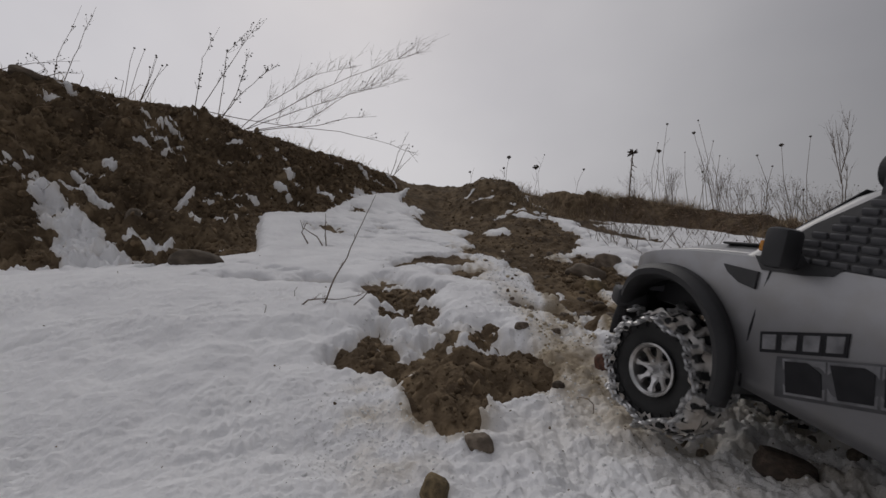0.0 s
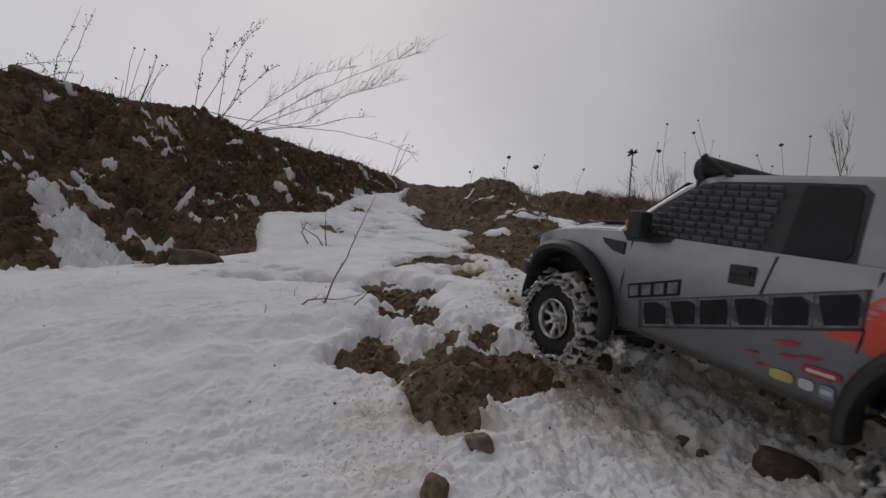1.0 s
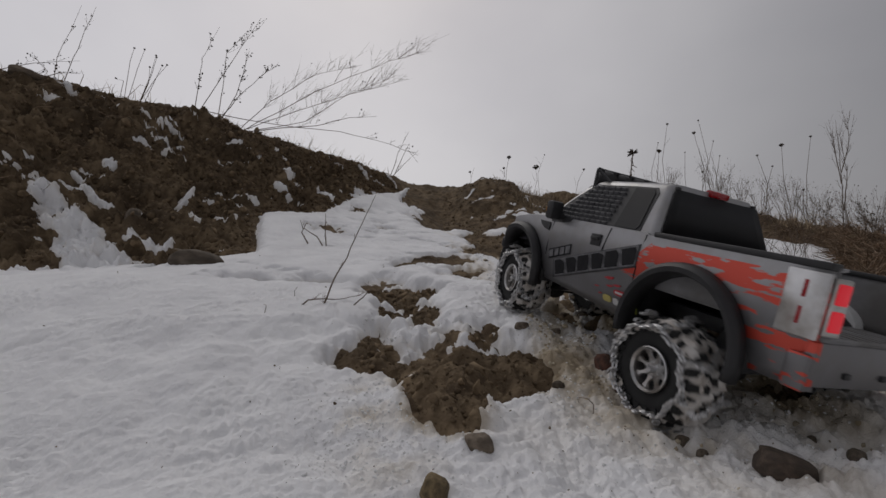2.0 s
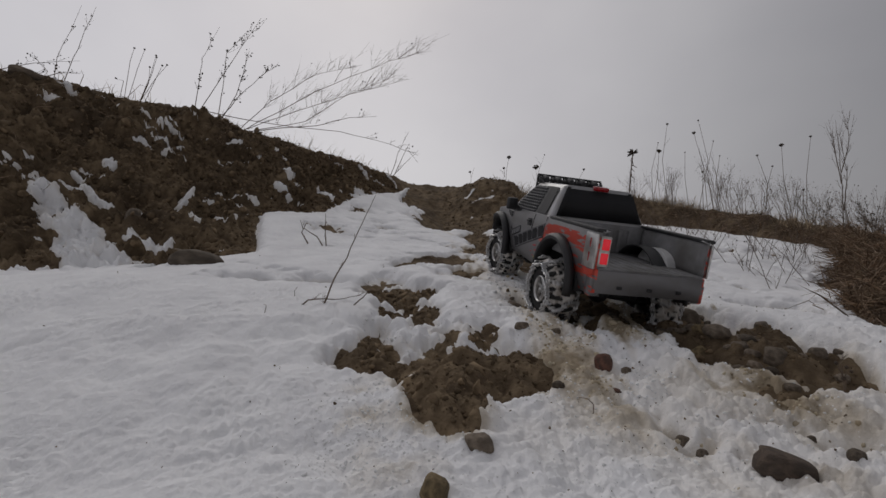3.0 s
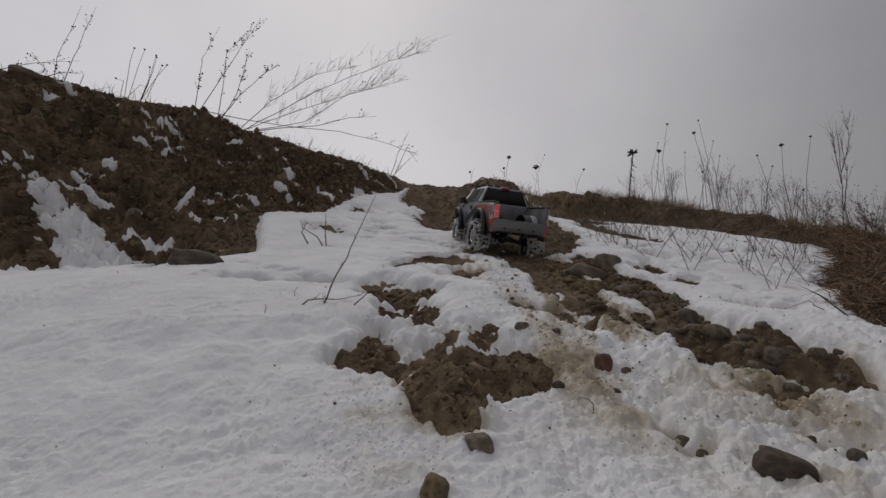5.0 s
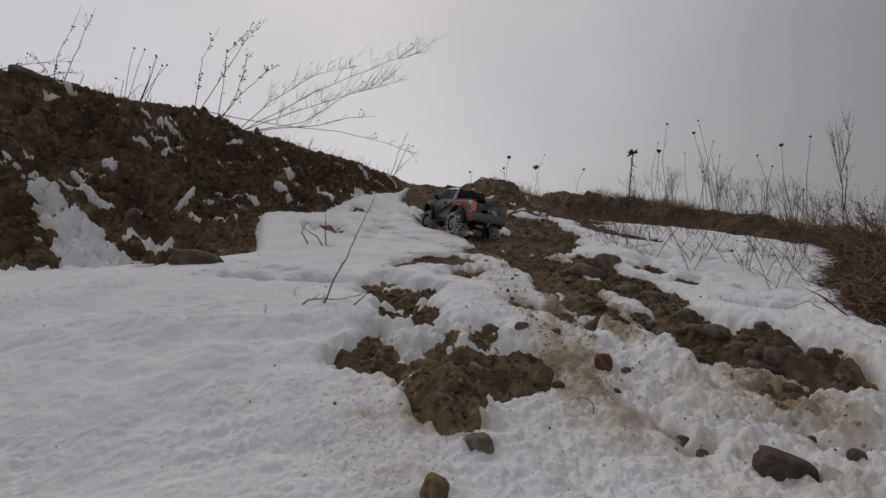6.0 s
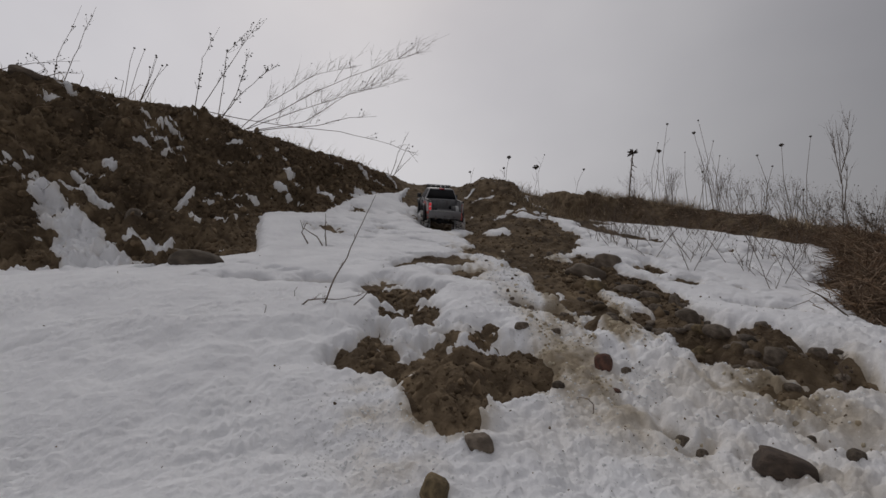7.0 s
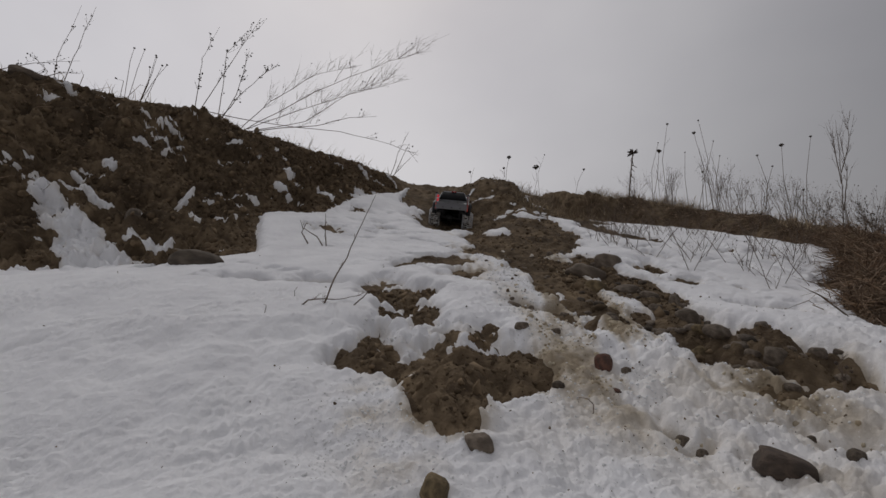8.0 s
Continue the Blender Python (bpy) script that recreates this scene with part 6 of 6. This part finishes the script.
    top = Vector((stems[0][-1][0], 0, stems[0][-1][1]))
    bm = bmesh.new()
    add_tube(bm, [(0, 0, -0.05), top * 0.5, top], [0.005, 0.0045, 0.004], 6)
    for k in range(10):
        q = top * rng.uniform(0.35, 0.95)
        add_tube(bm, [q, q + Vector((rng.uniform(-0.03, 0.03), rng.uniform(-0.03, 0.03), -0.03))], [0.004, 0.0015], 4)
    part("stem", bm, STALK, thing)
    bm = bmesh.new()
    seed_head(bm, top, 0.045, rng, "rosette")
    part("seed_head", bm, SEED, thing)
    for k, (x, y, w, h) in enumerate(BUSHY_WEEDS):
        stems = []
        for j in range(6):
            a = rng.uniform(-0.7, 0.7) * w
            stems.append([(a * 0.2, 0.0), (a * 0.7, h * 0.5 * rng.uniform(0.8, 1.1)), (a * 1.3, h * rng.uniform(0.65, 1.05))])
        thing = weed("weed", "branched dry brown weed with ragged seed clusters", (x, y), stems, 0.0013, 9, 0.10, 0.6, 40 + k, 0.5, 0.7, 0.08)
        tagged(thing, group="branched weeds on the skyline")
    # ragged weeds on the lip of the near end of the far bank
    for k in range(9):
        y = 1.15 + 0.15 * k + rng.uniform(-0.03, 0.03)
        x = glide(CREST_R, np.array([y]))[0][0] + rng.uniform(-0.06, 0.16)
        h, w = rng.uniform(0.05, 0.14), rng.uniform(0.05, 0.12)
        stems = []
        for j in range(4):
            a = rng.uniform(-0.9, 0.7) * w
            stems.append([(a * 0.2, 0.0), (a * 0.7, h * rng.uniform(0.4, 0.6)), (a * 1.4, h * rng.uniform(0.6, 1.05))])
        tagged(weed("weed", "low tangled dry weed on the lip of the bank", (x, y), stems, 0.0013, 8, 0.07, 0.35, 140 + k, 0.6, 0.5, 0.05), group="tangled weeds on the bank lip")
    # stems that stick out of the snow on the far slope
    for k in range(110):
        y = rng.uniform(1.0, 2.6)
        x = glide(SHELF_R, np.array([y]))[0][0] + rng.uniform(0.12, 0.95)
        if x > glide(BASE_R, np.array([y]))[0][0] - 0.05:
            continue
        h = rng.uniform(0.05, 0.22)
        a = rng.uniform(-1.1, 1.1) * h
        thing = weed("dead_weed", "thin dead stem sticking out of the snow", (x, y), [[(0, 0), (a * 0.5, h * 0.55), (a, h)], [(0, 0), (-a * 0.6, h * 0.4)]], 0.0011, 3, 0.05, 0.2, 90 + k)
        tagged(thing, group="stems in the snow")


def blades(name, material, roots, tips, width, label, seed):
    """Thin bent blades as one object: each a folded strip from root to tip."""
    rng = np.random.RandomState(seed)
    n = len(roots)
    mid = (roots + tips) / 2 + rng.normal(0, 1, (n, 3)) * np.linalg.norm(tips - roots, axis=1)[:, None] * 0.12
    side = np.cross(tips - roots, rng.normal(0, 1, (n, 3)))
    side = side / (np.linalg.norm(side, axis=1)[:, None] + 1e-9) * width[:, None]
    fold = np.cross(side, tips - roots)
    fold = fold / (np.linalg.norm(fold, axis=1)[:, None] + 1e-9) * width[:, None] * 0.5
    v = np.stack([roots - side, roots + fold, roots + side, mid - side * 0.8, mid + fold * 0.8, mid + side * 0.8, tips], 1).reshape(-1, 3)
    f = np.array([[0, 1, 4, 3], [1, 2, 5, 4], [3, 4, 6, 6], [4, 5, 6, 6]])
    faces = [tuple(q[:3]) if q[2] == q[3] else tuple(q) for q in (f[None] + (np.arange(n) * 7)[:, None, None]).reshape(-1, 4)]
    me = bpy.data.meshes.new(name)
    me.from_pydata(v, [], faces)
    me.materials.append(material)
    return tagged(new(name, me), label, "grass", kind="stuff")


def build_grass():
    rng = np.random.RandomState(8)
    # dry tufts along the skyline and on the bank tops
    y = np.concatenate([rng.uniform(1.5, 4.1, 5200), rng.uniform(3.0, 4.1, 2200), rng.uniform(1.5, 3.4, 500)])
    x = np.concatenate([glide(CREST_R, y[:5200])[0] + np.abs(rng.normal(0, 0.25, 5200)) - 0.03, rng.uniform(0.4, 1.2, 2200), glide(CREST_L, y[7400:])[0] - np.abs(rng.normal(0, 0.2, 500))])
    tuft = fbm(x, y, 0.35, 3, 3)
    ok = tuft > np.where((x > 0.9) & (y < 3.0), 0.12, -0.15)
    x, y, tuft = x[ok], y[ok], tuft[ok]
    zs, _, _, _ = surface(x, y)
    h = (0.03 + 0.10 * np.clip(tuft + 0.2, 0, 1)) * rng.uniform(0.3, 1.4, len(x)) * np.where((x > 0.9) & (y < 3.0), 0.6, 1.0)
    roots = np.stack([x, y, zs - 0.01], -1)
    tips = roots + np.stack([rng.normal(0, 0.5, len(x)) * h, rng.normal(0, 0.4, len(x)) * h, h], -1)
    blades("dry_grass", GRASS, roots, tips, 0.0011 + 0.0006 * rng.rand(len(x)), "short dry tan grass fringing the bank tops", 1)
    # dead stems and roots that hang over the cut edge of the far bank
    n = 19000
    y = np.concatenate([rng.uniform(0.5, 2.0, 13000), rng.uniform(1.6, 3.4, 6000)])
    t = rng.uniform(-0.12, 1.15, n)
    xb, xc = glide(BASE_R, y)[0], glide(CREST_R, y)[0]
    x = xb + (xc - xb) * t
    # they grow in mats with bare earth between
    ok = fbm(x, y, 0.16, 3, 5) + 0.25 * rng.rand(n) > np.where(y < 1.9, -0.15, 0.10)
    x, y, n = x[ok], y[ok], int(ok.sum())
    zs, _, _, _ = surface(x, y)
    ln = rng.uniform(0.02, 0.10, n) * np.where(y < 1.8, 0.8, 0.7)
    lift = bank_shift(x, y)[0]
    roots = np.stack([x, y, zs + 0.004], -1) + lift
    d = np.stack([-0.35 + rng.normal(0, 0.6, n), -0.25 + rng.normal(0, 0.6, n), -0.05 + rng.normal(0, 0.5, n)], -1)
    tips = roots + d * ln[:, None]
    tz = np.maximum(surface(tips[:, 0] - lift[:, 0], tips[:, 1] - lift[:, 1])[0] + lift[:, 2] + 0.006, tips[:, 2])
    tips[:, 2] = tz
    blades("dead_stems", SOD, roots, tips, 0.0010 + 0.0007 * rng.rand(n), "matted dead brown stems and roots on the cut bank", 2)
    # roots and fallen stems on the left bank
    n = 1500
    y = rng.uniform(1.45, 3.3, n)
    xb, xc = glide(BASE_L, y)[0], glide(CREST_L, y)[0]
    x = xc + (xb - xc) * rng.beta(1, 2.2, n)
    zs, _, _, _ = surface(x, y)
    ln = rng.uniform(0.03, 0.10, n)
    lift = bank_shift(x, y)[0]
    roots = np.stack([x, y, zs + 0.004], -1) + lift
    tips = roots + np.stack([0.6 + rng.normal(0, 0.4, n), -0.2 + rng.normal(0, 0.4, n), -0.5 + rng.normal(0, 0.3, n)], -1) * ln[:, None]
    tips[:, 2] = np.maximum(surface(tips[:, 0] - lift[:, 0], tips[:, 1] - lift[:, 1])[0] + lift[:, 2] + 0.005, tips[:, 2])
    blades("hanging_roots", SOD, roots, tips, 0.0009 + 0.0005 * rng.rand(n), "thin dead roots hanging down the earth bank", 3)


build_stones()
build_litter()
build_weeds()
build_grass()


# ---- what moves ----
def truck_rows():
    """Seconds, place of the point on the ground between the axles, heading, climb and lean in degrees."""
    rows = [
        (0.0, 0.311, 0.297, 0.014, 106.7, 16.0, 4.7), (0.5, 0.304, 0.356, 0.037, 112.9, 15.9, 2.5), (1.0, 0.286, 0.448, 0.063, 121.0, 15.8, -1.0),
        (1.5, 0.262, 0.552, 0.089, 114.2, 16.1, 3.6), (1.7, 0.255, 0.590, 0.099, 113.5, 16.8, 4.6), (2.8, 0.250, 0.904, 0.190, 99.3, 17.7, 6.7),
        (3.0, 0.250, 0.970, 0.210, 100.5, 18.4, 3.8), (3.5, 0.206, 1.075, 0.242, 110.3, 17.9, -2.0), (4.0, 0.190, 1.275, 0.302, 106.6, 15.2, -3.6),
        (4.5, 0.198, 1.501, 0.358, 96.4, 14.1, 2.7), (6.0, 0.067, 2.279, 0.564, 117.5, 12.9, 3.3), (6.5, -0.006, 2.575, 0.652, 106.4, 13.8, 0.4),
        (7.0, -0.036, 2.677, 0.686, 98.6, 18.0, 1.2), (7.5, -0.029, 2.845, 0.701, 89.1, 5.6, 7.9), (8.0, 0.048, 2.840, 0.692, 88.5, 1.4, 5.4)]
    return rows


def truck_pose(x, y, z, yaw, climb, lean):
    return Matrix.Translation((x, y, z)) @ Matrix.Rotation(radians(yaw), 4, "Z") @ Matrix.Rotation(-radians(climb), 4, "Y") @ Matrix.Rotation(radians(lean), 4, "X")


def build_lumps():
    """Lumps of slush that the rear wheels throw back: each lies in the track until a wheel leaves it."""
    rng = random.Random(12)
    rows, lumps = truck_rows(), []
    for k in range(12):
        i = rng.choice([1, 2, 3, 4, 5, 6, 7, 8, 9])
        t, x, y, z, yaw = rows[i][:5]
        a = radians(yaw)
        sg = rng.choice([-1, 1])
        px, py = x - math.cos(a) * 0.20 - math.sin(a) * 0.1 * sg, y - math.sin(a) * 0.20 + math.cos(a) * 0.1 * sg
        me = stone_mesh(300 + k, 2)
        me.materials.append(MUSH)
        ob = new("slush_lump", me)
        s = rng.uniform(0.005, 0.012)
        ob.scale = (s, s * 0.8, s * 0.7)
        tagged(ob, "small lump of silty slush thrown up by a wheel", "slush", "slush lumps")
        d = rng.uniform(0.04, 0.12)
        qx, qy = px - math.cos(a) * d + rng.uniform(-0.03, 0.03), py - math.sin(a) * d
        z0, z1 = lie(px, py) + s * 0.2, lie(qx, qy) + s * 0.25
        up = rng.uniform(0.02, 0.06)
        t0 = t + rng.uniform(-0.1, 0.25)
        path = [(0.0, px, py, z0, 0), (t0, px, py, z0, 0), (t0 + 0.1, px + (qx - px) * 0.5, py + (qy - py) * 0.5, max(z0, z1) + up, 60), (t0 + 0.2, qx, qy, z1, 130), (8.0, qx, qy, z1, 130)]
        lumps.append((ob, [(q[0], pose(q[1], q[2], q[3], q[4], q[4] * 0.4, 0)) for q in path]))
    return lumps


def build_rolling_stone():
    """A stone that the rear wheel kicks loose and that tumbles down the track."""
    me = stone_mesh(77)
    me.materials.append(STONE)
    ob = new("rolling_stone", me)
    ob.scale = (0.019, 0.016, 0.015)
    tagged(ob, "loose grey stone that tumbles down the wheel track", "stone")
    spots = [(0.0, 0.245, 0.800, 0.004, 0), (3.13, 0.245, 0.800, 0.004, 0), (3.2, 0.240, 0.720, 0.012, 55), (3.3, 0.236, 0.616, 0.009, 125), (3.4, 0.260, 0.515, 0.012, 205),
             (3.5, 0.271, 0.423, 0.013, 285), (3.6, 0.293, 0.357, 0.009, 360), (3.7, 0.320, 0.300, 0.008, 420), (3.85, 0.345, 0.255, 0.006, 450), (8.0, 0.345, 0.255, 0.006, 450)]
    return ob, [(t, Matrix.Translation((x, y, lie(x, y) + h)) @ Matrix.Rotation(radians(a), 4, Vector((0.96, 0.28, 0)))) for t, x, y, h, a in spots]


LUMPS = build_lumps() + [build_rolling_stone()]


def motions():
    for ob, path in LUMPS:
        walk(ob, path)
    rows = truck_rows()
    walk(TRUCK, [(r[0], truck_pose(*r[1:])) for r in rows])
    t = np.array([r[0] for r in rows])
    p = np.array([r[1:4] for r in rows])
    s = np.concatenate([[0], np.cumsum(np.linalg.norm(np.diff(p, axis=0), axis=1))])
    # the rear axle droops on its right as the track falls away
    drop_t, drop = [0, 1.7, 2.8, 3.5, 4.5, 6.0, 7.0, 8.0], [0, 0, 0.014, 0.020, 0.018, 0.024, 0.014, 0.008]
    half = 0.099
    tilt = [math.atan2(d * 0.65, half) for d in drop]
    c = Vector((-AX, 0, AZ))
    walk(AXLES[1], [(tt, Matrix.Translation(c) @ Matrix.Rotation(a, 4, "X") @ Matrix.Translation(-c)) for tt, a in zip(drop_t, tilt)])
    for w, xa, sg in WHEELS:
        turns = []
        for k in range(0, 81):
            tt = 0.1 * k
            roll = 1.15 * float(np.interp(tt, t, s)) / R_TYRE
            steer = float(np.interp(tt, [0, 0.5, 1.5, 3.0, 3.5, 4.5, 6.0, 7.0, 8.0], [8, 6, -8, 6, 4, -6, 8, -8, -4])) if xa > 0 else 0
            m = Matrix.Translation((xa, sg * (0.079 if xa > 0 else 0.099), (float(np.interp(tt, [0, 1.0, 1.7, 2.8], [0.057, 0.059, 0.056, 0.050])) if xa > 0 else float(np.interp(tt, [0, 1.0, 1.7, 2.8], [0.036, 0.033, 0.033, 0.042]))) + (0 if xa > 0 else float(np.interp(tt, drop_t, drop)) * (0.35 if sg > 0 else -1.0)))) @ Matrix.Rotation(radians(steer + (180 if sg < 0 else 0)), 4, "Z") @ Matrix.Rotation(roll * sg, 4, "Y")
            turns.append((tt, m))
        walk(w, turns)


motions()
